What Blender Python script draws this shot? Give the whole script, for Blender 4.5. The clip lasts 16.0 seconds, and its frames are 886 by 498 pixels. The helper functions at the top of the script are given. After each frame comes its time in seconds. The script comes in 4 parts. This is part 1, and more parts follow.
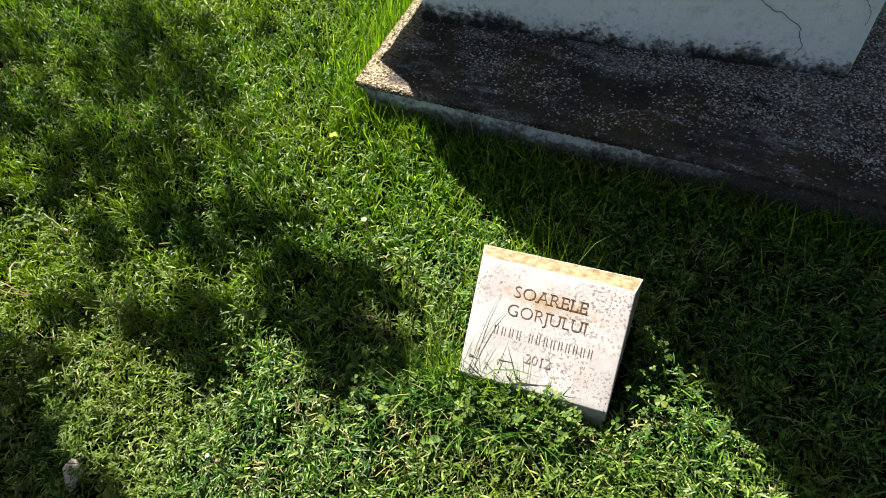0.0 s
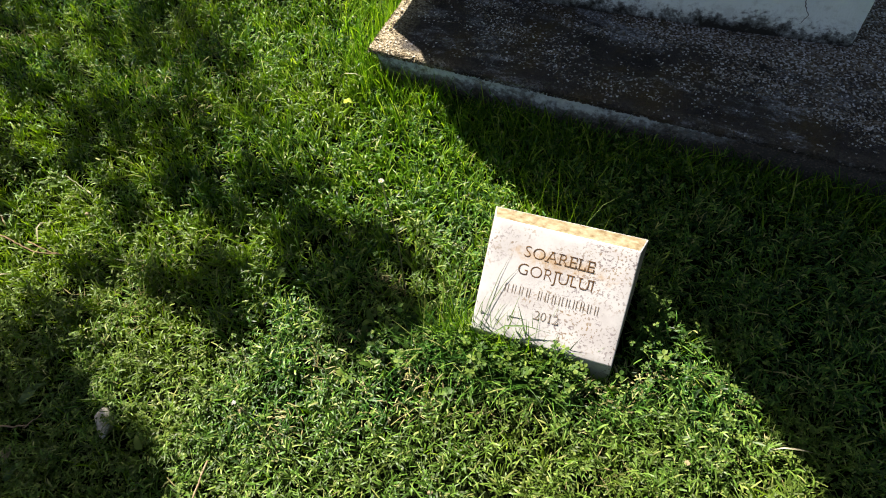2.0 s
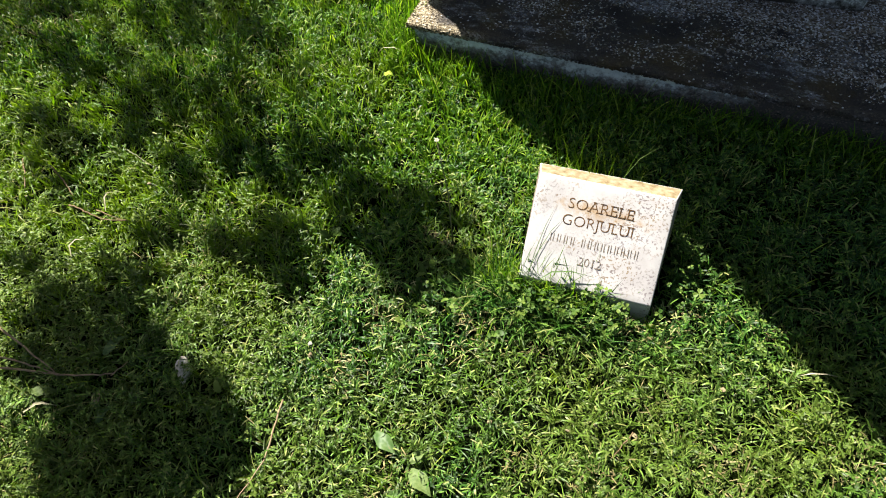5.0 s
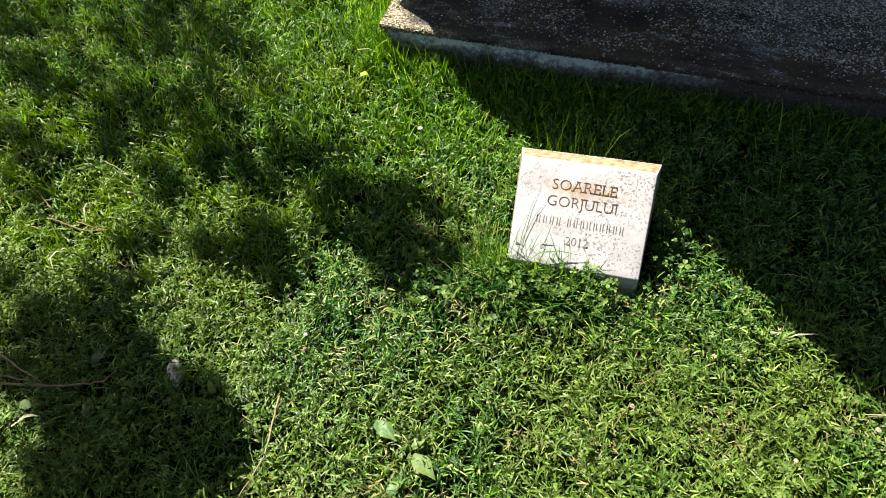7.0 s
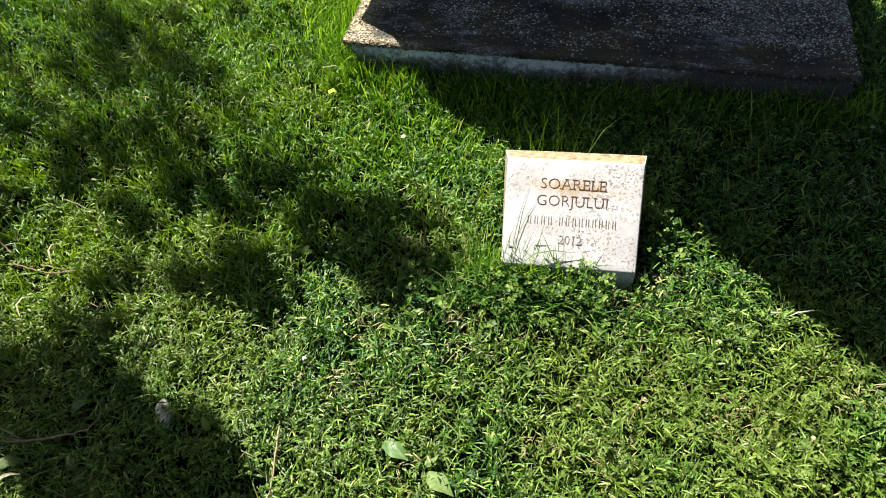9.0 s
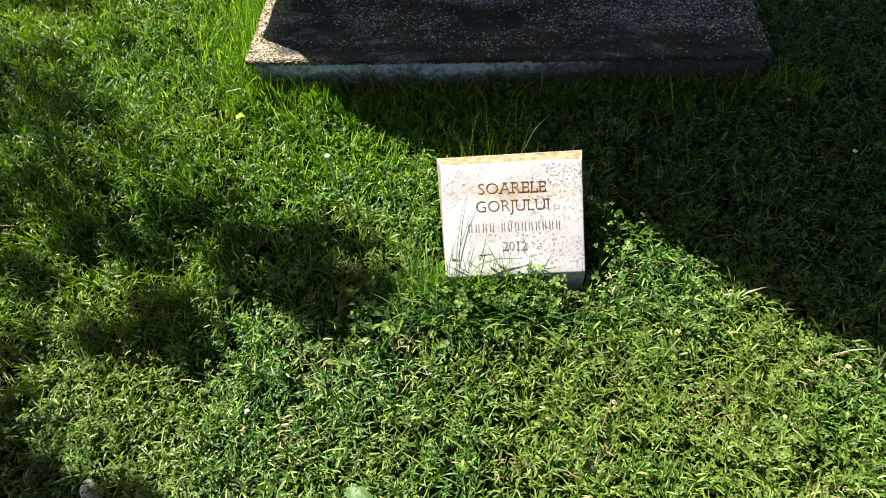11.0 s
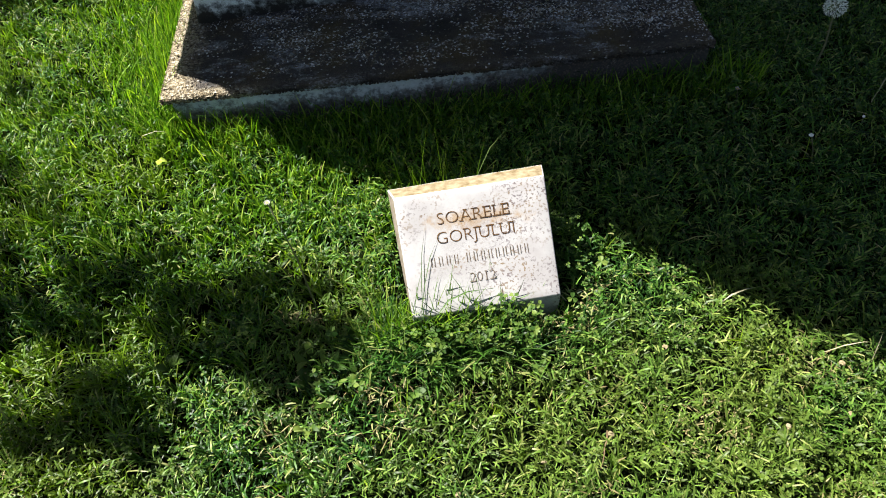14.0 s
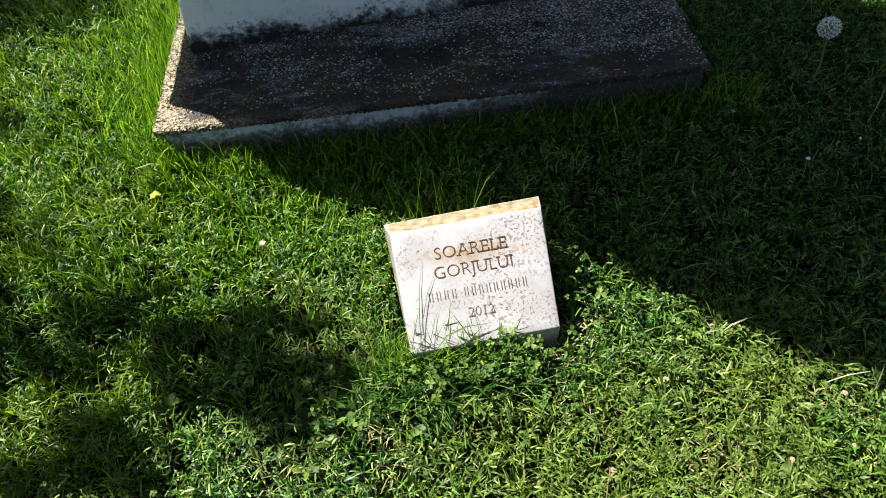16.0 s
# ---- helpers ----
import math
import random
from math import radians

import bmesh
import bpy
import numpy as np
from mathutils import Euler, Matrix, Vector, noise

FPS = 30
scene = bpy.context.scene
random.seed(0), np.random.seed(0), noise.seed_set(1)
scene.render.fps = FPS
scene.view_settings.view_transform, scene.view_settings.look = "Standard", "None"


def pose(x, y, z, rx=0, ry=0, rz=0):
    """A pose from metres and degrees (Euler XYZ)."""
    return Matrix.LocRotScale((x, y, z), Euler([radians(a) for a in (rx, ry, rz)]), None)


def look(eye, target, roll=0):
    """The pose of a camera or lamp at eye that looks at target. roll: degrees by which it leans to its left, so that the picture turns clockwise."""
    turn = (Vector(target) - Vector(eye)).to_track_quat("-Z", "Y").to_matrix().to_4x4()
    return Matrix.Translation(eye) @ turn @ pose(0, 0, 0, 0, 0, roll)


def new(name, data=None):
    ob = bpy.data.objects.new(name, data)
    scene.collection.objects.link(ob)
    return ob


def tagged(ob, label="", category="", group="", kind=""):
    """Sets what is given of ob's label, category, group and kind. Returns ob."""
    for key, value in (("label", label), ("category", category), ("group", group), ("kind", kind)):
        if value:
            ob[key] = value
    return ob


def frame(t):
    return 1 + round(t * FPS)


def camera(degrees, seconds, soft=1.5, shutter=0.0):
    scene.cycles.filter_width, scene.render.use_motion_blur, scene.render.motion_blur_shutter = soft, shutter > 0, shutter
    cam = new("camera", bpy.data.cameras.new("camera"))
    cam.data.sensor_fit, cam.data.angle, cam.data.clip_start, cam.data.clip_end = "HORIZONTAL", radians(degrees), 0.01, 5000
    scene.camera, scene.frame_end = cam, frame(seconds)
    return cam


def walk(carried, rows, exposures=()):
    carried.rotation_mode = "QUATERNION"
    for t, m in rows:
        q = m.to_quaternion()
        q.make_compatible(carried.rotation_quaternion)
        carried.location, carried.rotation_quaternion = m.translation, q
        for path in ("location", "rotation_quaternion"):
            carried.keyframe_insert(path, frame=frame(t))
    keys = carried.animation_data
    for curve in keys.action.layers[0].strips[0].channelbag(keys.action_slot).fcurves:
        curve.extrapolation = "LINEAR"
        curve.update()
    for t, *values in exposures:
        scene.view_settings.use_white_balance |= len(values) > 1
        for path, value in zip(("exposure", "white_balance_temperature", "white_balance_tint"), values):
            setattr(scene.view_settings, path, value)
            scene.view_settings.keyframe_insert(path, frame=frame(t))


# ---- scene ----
cam = camera(66.2, 16.0, soft=1.0)
PATH = [
    (0, (0.173, -0.461, 1.298), (-0.419, 0.576, -0.306), -7.8),
    (0.5, (0.168, -0.473, 1.294), (-0.429, 0.558, -0.313), -7.9),
    (1, (0.173, -0.482, 1.302), (-0.428, 0.528, -0.317), -8.3),
    (1.5, (0.166, -0.5, 1.309), (-0.419, 0.499, -0.322), -8.0),
    (2, (0.177, -0.517, 1.33), (-0.4, 0.457, -0.319), -8.2),
    (2.5, (0.168, -0.543, 1.344), (-0.406, 0.412, -0.317), -8.4),
    (3, (0.146, -0.579, 1.362), (-0.41, 0.362, -0.313), -8.0),
    (3.5, (0.141, -0.608, 1.376), (-0.439, 0.322, -0.297), -9.2),
    (6, (0.126, -0.719, 1.398), (-0.414, 0.263, -0.258), -9.3),
    (6.5, (0.125, -0.739, 1.375), (-0.391, 0.266, -0.275), -8.6),
    (7, (0.118, -0.757, 1.369), (-0.385, 0.271, -0.271), -8.8),
    (7.5, (0.102, -0.771, 1.364), (-0.382, 0.28, -0.268), -8.8),
    (8, (0.076, -0.779, 1.356), (-0.372, 0.297, -0.269), -8.4),
    (8.5, (0.056, -0.786, 1.343), (-0.369, 0.312, -0.275), -8.4),
    (11, (-0.015, -0.729, 1.263), (-0.181, 0.452, -0.342), -5.9),
    (11.5, (-0.025, -0.705, 1.249), (-0.142, 0.483, -0.356), -6.0),
    (12, (-0.03, -0.681, 1.238), (-0.116, 0.514, -0.364), -6.1),
    (12.5, (-0.037, -0.66, 1.229), (-0.087, 0.533, -0.376), -5.8),
    (13, (-0.044, -0.643, 1.22), (-0.066, 0.55, -0.385), -5.5),
    (13.5, (-0.049, -0.627, 1.213), (-0.057, 0.566, -0.392), -5.7),
    (14, (-0.063, -0.609, 1.209), (-0.05, 0.579, -0.401), -5.5),
    (14.5, (-0.072, -0.593, 1.202), (-0.039, 0.59, -0.41), -5.2),
    (15, (-0.067, -0.578, 1.204), (-0.039, 0.606, -0.408), -5.4),
    (15.5, (-0.066, -0.569, 1.215), (-0.035, 0.625, -0.39), -5.6),
    (16, (-0.057, -0.559, 1.233), (-0.034, 0.641, -0.367), -6.1),
]
walk(cam, [(t, look(eye, target, roll)) for t, eye, target, roll in PATH], [(0.0, 2.07, 6750, 13), (2.0, 2.0, 6750, 13), (3.7, 2.0, 6700, 12.5), (6.0, 2.11, 6450, 9), (11.0, 2.1, 6450, 9.5), (13.0, 2.0, 6350, 10.5), (16.0, 1.96, 6250, 11.5)])

# ---- light: clear late-spring sun from behind the monument, over its corner ----
SUN_EL, SUN_AZ = 56.0, math.atan2(-0.838, 0.545)
TO_SUN = Vector((math.sin(SUN_AZ) * math.cos(radians(SUN_EL)), math.cos(SUN_AZ) * math.cos(radians(SUN_EL)), math.sin(radians(SUN_EL))))
world = bpy.data.worlds.new("sky")
scene.world = world
world.use_nodes = True
sky = world.node_tree.nodes.new("ShaderNodeTexSky")
sky.sky_type, sky.sun_disc = "NISHITA", False
sky.dust_density, sky.ozone_density = 2.5, 0.6
sky.sun_elevation, sky.sun_rotation = radians(SUN_EL), SUN_AZ
background = world.node_tree.nodes["Background"]
background.inputs["Strength"].default_value = 0.0256
world.node_tree.links.new(sky.outputs["Color"], background.inputs["Color"])
sun = new("sun", bpy.data.lights.new("sun", "SUN"))
sun.data.energy, sun.data.angle, sun.data.color = 5.0, radians(0.53), (1.0, 0.95, 0.86)
sun.matrix_world = look(TO_SUN * 30, (0, 0, 0))

SLAB = dict(x0=-0.70, x1=0.665, y0=0.722, y1=1.95, top=0.133)
rng = np.random.default_rng(7)


# ---- materials ----
def material(name):
    m = bpy.data.materials.new(name)
    m.use_nodes = True
    return m, m.node_tree.nodes, m.node_tree.links, m.node_tree.nodes["Principled BSDF"]


def ramp(nodes, stops, mode="LINEAR"):
    r = nodes.new("ShaderNodeValToRGB")
    r.color_ramp.interpolation = mode
    els = r.color_ramp.elements
    while len(els) < len(stops):
        els.new(0.5)
    for e, (p, c) in zip(els, stops):
        e.position, e.color = p, (*c, 1) if len(c) == 3 else c
    return r


def texture(nodes, links, coords, scale, detail=4.0, rough=0.6, kind="ShaderNodeTexNoise"):
    n = nodes.new(kind)
    n.inputs["Scale"].default_value = scale
    if kind == "ShaderNodeTexNoise":
        n.inputs["Detail"].default_value, n.inputs["Roughness"].default_value = detail, rough
    links.new(coords, n.inputs["Vector"])
    return n


def mixed(nodes, links, a, b, factor, blend="MIX"):
    m = nodes.new("ShaderNodeMix")
    m.data_type, m.blend_type = "RGBA", blend
    for socket, value in ((m.inputs[6], a), (m.inputs[7], b), (m.inputs[0], factor)):
        if isinstance(value, (tuple, float, int)):
            socket.default_value = (*value, 1) if isinstance(value, tuple) else value
        else:
            links.new(value, socket)
    return m.outputs[2]


def coords_of(nodes):
    return nodes.new("ShaderNodeTexCoord").outputs["Object"]


def bumped(nodes, links, bsdf, height, strength, distance):
    b = nodes.new("ShaderNodeBump")
    b.inputs["Strength"].default_value, b.inputs["Distance"].default_value = strength, distance
    links.new(height, b.inputs["Height"])
    links.new(b.outputs["Normal"], bsdf.inputs["Normal"])


def leaf_material(name, stops, patch, amount, rough=0.42, through_light=0.2, patch_scale=3.0, shine=0.2):
    """Leaves: each one its own tint, with broad patches over the lawn, and light that comes through."""
    m, nodes, links, bsdf = material(name)
    geo = nodes.new("ShaderNodeNewGeometry")
    tint = ramp(nodes, stops)
    links.new(geo.outputs["Random Per Island"], tint.inputs["Fac"])
    where = coords_of(nodes)
    n = texture(nodes, links, where, patch_scale, 3.0)
    mask = ramp(nodes, [(0.42, (0, 0, 0)), (0.66, (amount, amount, amount))])
    # the open turf is drier and yellower, also under the tree, and greener beside the slab
    xyz = nodes.new("ShaderNodeSeparateXYZ")
    links.new(where, xyz.inputs[0])
    drier = nodes.new("ShaderNodeMapRange")
    drier.inputs["From Min"].default_value, drier.inputs["From Max"].default_value = 0.45, -0.35
    drier.inputs["To Min"].default_value, drier.inputs["To Max"].default_value = -0.14, 0.09
    links.new(xyz.outputs[1], drier.inputs["Value"])
    under_tree = nodes.new("ShaderNodeMapRange")
    under_tree.inputs["From Min"].default_value, under_tree.inputs["From Max"].default_value = -0.6, -1.2
    under_tree.inputs["To Min"].default_value, under_tree.inputs["To Max"].default_value = 0.0, 0.12
    links.new(xyz.outputs[0], under_tree.inputs["Value"])
    drought = nodes.new("ShaderNodeMath")
    links.new(drier.outputs[0], drought.inputs[0])
    links.new(under_tree.outputs[0], drought.inputs[1])
    both = nodes.new("ShaderNodeMath")
    links.new(n.outputs["Fac"], both.inputs[0])
    links.new(drought.outputs[0], both.inputs[1])
    links.new(both.outputs[0], mask.inputs["Fac"])
    colour = mixed(nodes, links, tint.outputs["Color"], patch, mask.outputs["Color"])
    links.new(colour, bsdf.inputs["Base Color"])
    bsdf.inputs["Roughness"].default_value = rough
    bsdf.inputs["Specular IOR Level"].default_value = shine
    thin = nodes.new("ShaderNodeBsdfTranslucent")
    links.new(mixed(nodes, links, colour, (1.55, 1.75, 0.35), 1.0, "MULTIPLY"), thin.inputs["Color"])
    mix = nodes.new("ShaderNodeMixShader")
    mix.inputs[0].default_value = through_light
    links.new(bsdf.outputs[0], mix.inputs[1])
    links.new(thin.outputs[0], mix.inputs[2])
    links.new(mix.outputs[0], nodes["Material Output"].inputs["Surface"])
    return m


def plain_material(name, a, b, scale, rough=0.7, bump=0.3, distance=0.002, through_light=0.0, shine=0.2):
    m, nodes, links, bsdf = material(name)
    n = texture(nodes, links, coords_of(nodes), scale, 5.0)
    tint = ramp(nodes, [(0.3, a), (0.7, b)])
    links.new(n.outputs["Fac"], tint.inputs["Fac"])
    links.new(tint.outputs["Color"], bsdf.inputs["Base Color"])
    bsdf.inputs["Roughness"].default_value = rough
    bsdf.inputs["Specular IOR Level"].default_value = shine
    bumped(nodes, links, bsdf, n.outputs["Fac"], bump, distance)
    if through_light:
        thin = nodes.new("ShaderNodeBsdfTranslucent")
        links.new(tint.outputs["Color"], thin.inputs["Color"])
        mix = nodes.new("ShaderNodeMixShader")
        mix.inputs[0].default_value = through_light
        links.new(bsdf.outputs[0], mix.inputs[1])
        links.new(thin.outputs[0], mix.inputs[2])
        links.new(mix.outputs[0], nodes["Material Output"].inputs["Surface"])
    return m


GRASS = leaf_material("mown grass", [(0.0, (0.005, 0.0183, 0.0033)), (0.4, (0.0166, 0.0548, 0.0078)), (0.7, (0.048, 0.13, 0.0155)), (0.86, (0.13, 0.222, 0.038)), (0.95, (0.195, 0.232, 0.065)), (1.0, (0.22, 0.215, 0.09))], (0.1245, 0.1535, 0.0225), 0.38, through_light=0.21, shine=0.17)
TALL = leaf_material("long grass", [(0.0, (0.0171, 0.0515, 0.0029)), (0.5, (0.0748, 0.17, 0.0098)), (0.87, (0.1763, 0.2783, 0.025)), (1.0, (0.278, 0.3505, 0.0668))], (0.1604, 0.2216, 0.0067), 0.42, through_light=0.32, shine=0.1)
CLOVER = leaf_material("clover leaves", [(0.0, (0.0165, 0.0456, 0.0066)), (0.6, (0.053, 0.0996, 0.0145)), (1.0, (0.118, 0.1637, 0.0315))], (0.094, 0.1232, 0.0165), 0.36, rough=0.5, through_light=0.2, shine=0.15)
THATCH = leaf_material("dry thatch", [(0.0, (0.0664, 0.0515, 0.0199)), (0.6, (0.1743, 0.1494, 0.0622)), (1.0, (0.3154, 0.2988, 0.1494))], (0.166, 0.1411, 0.0581), 0.5, rough=0.8, through_light=0.1)
LEAVES = leaf_material("tree leaves", [(0.0, (0.04, 0.1, 0.015)), (1.0, (0.09, 0.17, 0.03))], (0.08, 0.15, 0.03), 0.5)
# soil far darker than earth: shade between the blades is put into its colour
SHADED_SOIL = plain_material("soil with gap shade in its colour", (0.002, 0.0035, 0.001), (0.005, 0.008, 0.002), 40.0, 1.0, 0.8, 0.01, shine=0.0)
TURF = plain_material("distant turf", (0.014, 0.036, 0.007), (0.07, 0.115, 0.03), 45.0, 0.95, 0.9, 0.02)
BARK = plain_material("bark", (0.07, 0.05, 0.035), (0.16, 0.12, 0.09), 14.0, 0.9, 0.9, 0.02)
TWIG = plain_material("dry twig bark", (0.06, 0.04, 0.02), (0.19, 0.13, 0.07), 60.0, 0.8)
TAN = plain_material("pale tan stalk", (0.13, 0.09, 0.05), (0.25, 0.18, 0.11), 60.0, 0.7)
STEM = plain_material("pale stem", (0.07, 0.08, 0.03), (0.15, 0.15, 0.08), 60.0, 0.6)
PETAL = plain_material("white petals", (0.27, 0.26, 0.23), (0.36, 0.35, 0.32), 90.0, 0.6, 0.1, 0.001, 0.3)
CENTRE = plain_material("brown flower centre", (0.25, 0.16, 0.05), (0.5, 0.36, 0.12), 200.0, 0.8)
WITHERED = plain_material("withered flower", (0.16, 0.12, 0.06), (0.28, 0.24, 0.14), 90.0, 0.85, 0.3, 0.001, 0.2)
BLEACHED = plain_material("bleached blade", (0.22, 0.2, 0.11), (0.42, 0.39, 0.26), 90.0, 0.7, 0.3, 0.001, 0.2)
BROAD = plain_material("broad weed leaf", (0.035, 0.085, 0.02), (0.1, 0.155, 0.05), 60.0, 0.45, 0.3, 0.002, 0.3)
PALE_LEAF = plain_material("pale weed leaf", (0.075, 0.125, 0.03), (0.15, 0.2, 0.065), 110.0, 0.55, 0.3, 0.002, 0.35)
YELLOW = plain_material("yellow leaf", (0.2, 0.27, 0.02), (0.3, 0.36, 0.04), 60.0, 0.5, 0.3, 0.002, 0.3)
SEEDS = plain_material("grey green seed core", (0.05, 0.06, 0.03), (0.2, 0.22, 0.12), 300.0, 0.9)
PUFF = plain_material("dandelion down", (0.82, 0.84, 0.8), (0.9, 0.91, 0.88), 50.0, 0.8, 0.1, 0.001, 0.4)
PEBBLE = plain_material("grey pebble", (0.26, 0.22, 0.17), (0.66, 0.6, 0.52), 90.0, 0.8, 0.5, 0.003)
INK = plain_material("brown stained engraving", (0.015, 0.0085, 0.005), (0.15, 0.076, 0.025), 75.0, 0.85)
PALE_INK = plain_material("worn grey-brown engraving", (0.07, 0.05, 0.036), (0.2, 0.16, 0.12), 130.0, 0.85)
CRACK = plain_material("dark crack", (0.03, 0.03, 0.03), (0.12, 0.12, 0.12), 50.0, 0.95)


def concrete_material():
    """Washed aggregate concrete: pale pebbles, black weathering crust over most of the top, rim painted paler where sun
    falls.
    """
    m, nodes, links, bsdf = material("weathered aggregate concrete")
    c = coords_of(nodes)
    streak = nodes.new("ShaderNodeMapping")
    streak.inputs["Scale"].default_value = (0.8, 2.0, 1.0)
    links.new(c, streak.inputs["Vector"])
    grit = texture(nodes, links, c, 225.0, kind="ShaderNodeTexVoronoi")
    tone = nodes.new("ShaderNodeSeparateColor")
    links.new(grit.outputs["Color"], tone.inputs[0])
    pale = ramp(nodes, [(0.0, (0.03, 0.023, 0.015)), (0.16, (0.06, 0.047, 0.03)), (0.34, (0.15, 0.12, 0.074)), (0.75, (0.25, 0.21, 0.142)), (1.0, (0.4, 0.365, 0.29))])
    links.new(tone.outputs[0], pale.inputs["Fac"])
    crust = texture(nodes, links, c, 6.0, 8.0, 0.65)
    speck = texture(nodes, links, c, 120.0, 4.0, 0.7)
    crust_tone = ramp(nodes, [(0.3, (0.018, 0.017, 0.017)), (0.48, (0.044, 0.04, 0.037)), (0.6, (0.058, 0.045, 0.027)), (0.75, (0.085, 0.064, 0.032))])
    links.new(crust.outputs["Fac"], crust_tone.inputs["Fac"])
    # greyish lichen film in patches
    film_n = texture(nodes, links, streak.outputs[0], 5.0, 12.0, 0.8)
    film_m = ramp(nodes, [(0.52, (0, 0, 0)), (0.62, (0.85, 0.85, 0.85))])
    links.new(film_n.outputs["Fac"], film_m.inputs["Fac"])
    grains = ramp(nodes, [(0.3, (0.25, 0.25, 0.25)), (0.6, (1, 1, 1))])
    links.new(tone.outputs[0], grains.inputs["Fac"])
    film_g = mixed(nodes, links, film_m.outputs["Color"], grains.outputs["Color"], 1.0, "MULTIPLY")
    crusted = mixed(nodes, links, crust_tone.outputs["Color"], (0.27, 0.285, 0.315), film_g)
    # pebbles that stand clear of the crust one by one, in drifts
    drifts = texture(nodes, links, streak.outputs[0], 4.0, 7.0, 0.7)
    share = nodes.new("ShaderNodeMapRange")
    share.inputs["From Min"].default_value, share.inputs["From Max"].default_value = 0.42, 0.62
    share.inputs["To Min"].default_value, share.inputs["To Max"].default_value = 0.96, 0.15
    place = nodes.new("ShaderNodeSeparateXYZ")
    links.new(c, place.inputs[0])
    slope = nodes.new("ShaderNodeMath")
    slope.operation = "MULTIPLY_ADD"
    slope.inputs[1].default_value = 0.12
    links.new(place.outputs[0], slope.inputs[0])
    links.new(drifts.outputs["Fac"], slope.inputs[2])
    back = nodes.new("ShaderNodeMath")
    back.operation = "MULTIPLY_ADD"
    back.inputs[1].default_value = 0.75
    shifted = nodes.new("ShaderNodeMath")
    shifted.operation = "SUBTRACT"
    shifted.inputs[1].default_value = 0.93
    links.new(place.outputs[1], shifted.inputs[0])
    links.new(shifted.outputs[0], back.inputs[0])
    links.new(slope.outputs[0], back.inputs[2])
    links.new(back.outputs[0], share.inputs["Value"])
    above = nodes.new("ShaderNodeMath")
    above.operation = "GREATER_THAN"
    links.new(tone.outputs[1], above.inputs[0])
    links.new(share.outputs[0], above.inputs[1])
    film = nodes.new("ShaderNodeMath")
    film.operation = "MULTIPLY"
    links.new(above.outputs[0], film.inputs[0])
    links.new(speck.outputs["Fac"], film.inputs[1])
    film.use_clamp = True
    brisk = nodes.new("ShaderNodeMath")
    brisk.operation = "MULTIPLY"
    brisk.inputs[1].default_value = 2.2
    links.new(film.outputs[0], brisk.inputs[0])
    clean = brisk.outputs[0]
    # sunlit strip painted as a paler rim: distance from the outer edges, made ragged
    xyz = nodes.new("ShaderNodeSeparateXYZ")
    links.new(c, xyz.inputs[0])

    def calc(op, a, b):
        n = nodes.new("ShaderNodeMath")
        n.operation = op
        for socket, value in zip(n.inputs, (a, b)):
            if isinstance(value, (int, float)):
                socket.default_value = value
            else:
                links.new(value, socket)
        return n.outputs[0]

    left = calc("SUBTRACT", xyz.outputs[0], SLAB["x0"])
    front = calc("MULTIPLY", calc("SUBTRACT", xyz.outputs[1], SLAB["y0"]), 2.6)
    ragged = calc("MULTIPLY", calc("SUBTRACT", crust.outputs["Fac"], 0.5), 0.22)
    rim = calc("ADD", calc("MINIMUM", left, front), ragged)
    worn = ramp(nodes, [(0.035, (1, 1, 1)), (0.09, (0, 0, 0))])
    links.new(rim, worn.inputs["Fac"])
    # on the front rim the painted sunlit tone ends beyond the corner, crust follows
    along = ramp(nodes, [(0.14, (1, 1, 1)), (0.26, (0.1, 0.1, 0.1))])
    links.new(left, along.inputs["Fac"])
    sunlit_rim = mixed(nodes, links, worn.outputs["Color"], along.outputs["Color"], 1.0, "MULTIPLY")
    grey = ramp(nodes, [(0.0, (0.05, 0.036, 0.024)), (0.4, (0.14, 0.115, 0.085)), (0.7, (0.24, 0.23, 0.22)), (1.0, (0.52, 0.52, 0.54))])
    links.new(tone.outputs[2], grey.inputs["Fac"])
    pebbled = mixed(nodes, links, crusted, grey.outputs["Color"], clean)
    links.new(mixed(nodes, links, pebbled, pale.outputs["Color"], sunlit_rim), bsdf.inputs["Base Color"])
    bsdf.inputs["Roughness"].default_value = 0.9
    bsdf.inputs["Specular IOR Level"].default_value = 0.1
    bumped(nodes, links, bsdf, grit.outputs["Distance"], 0.8, 0.006)
    return m


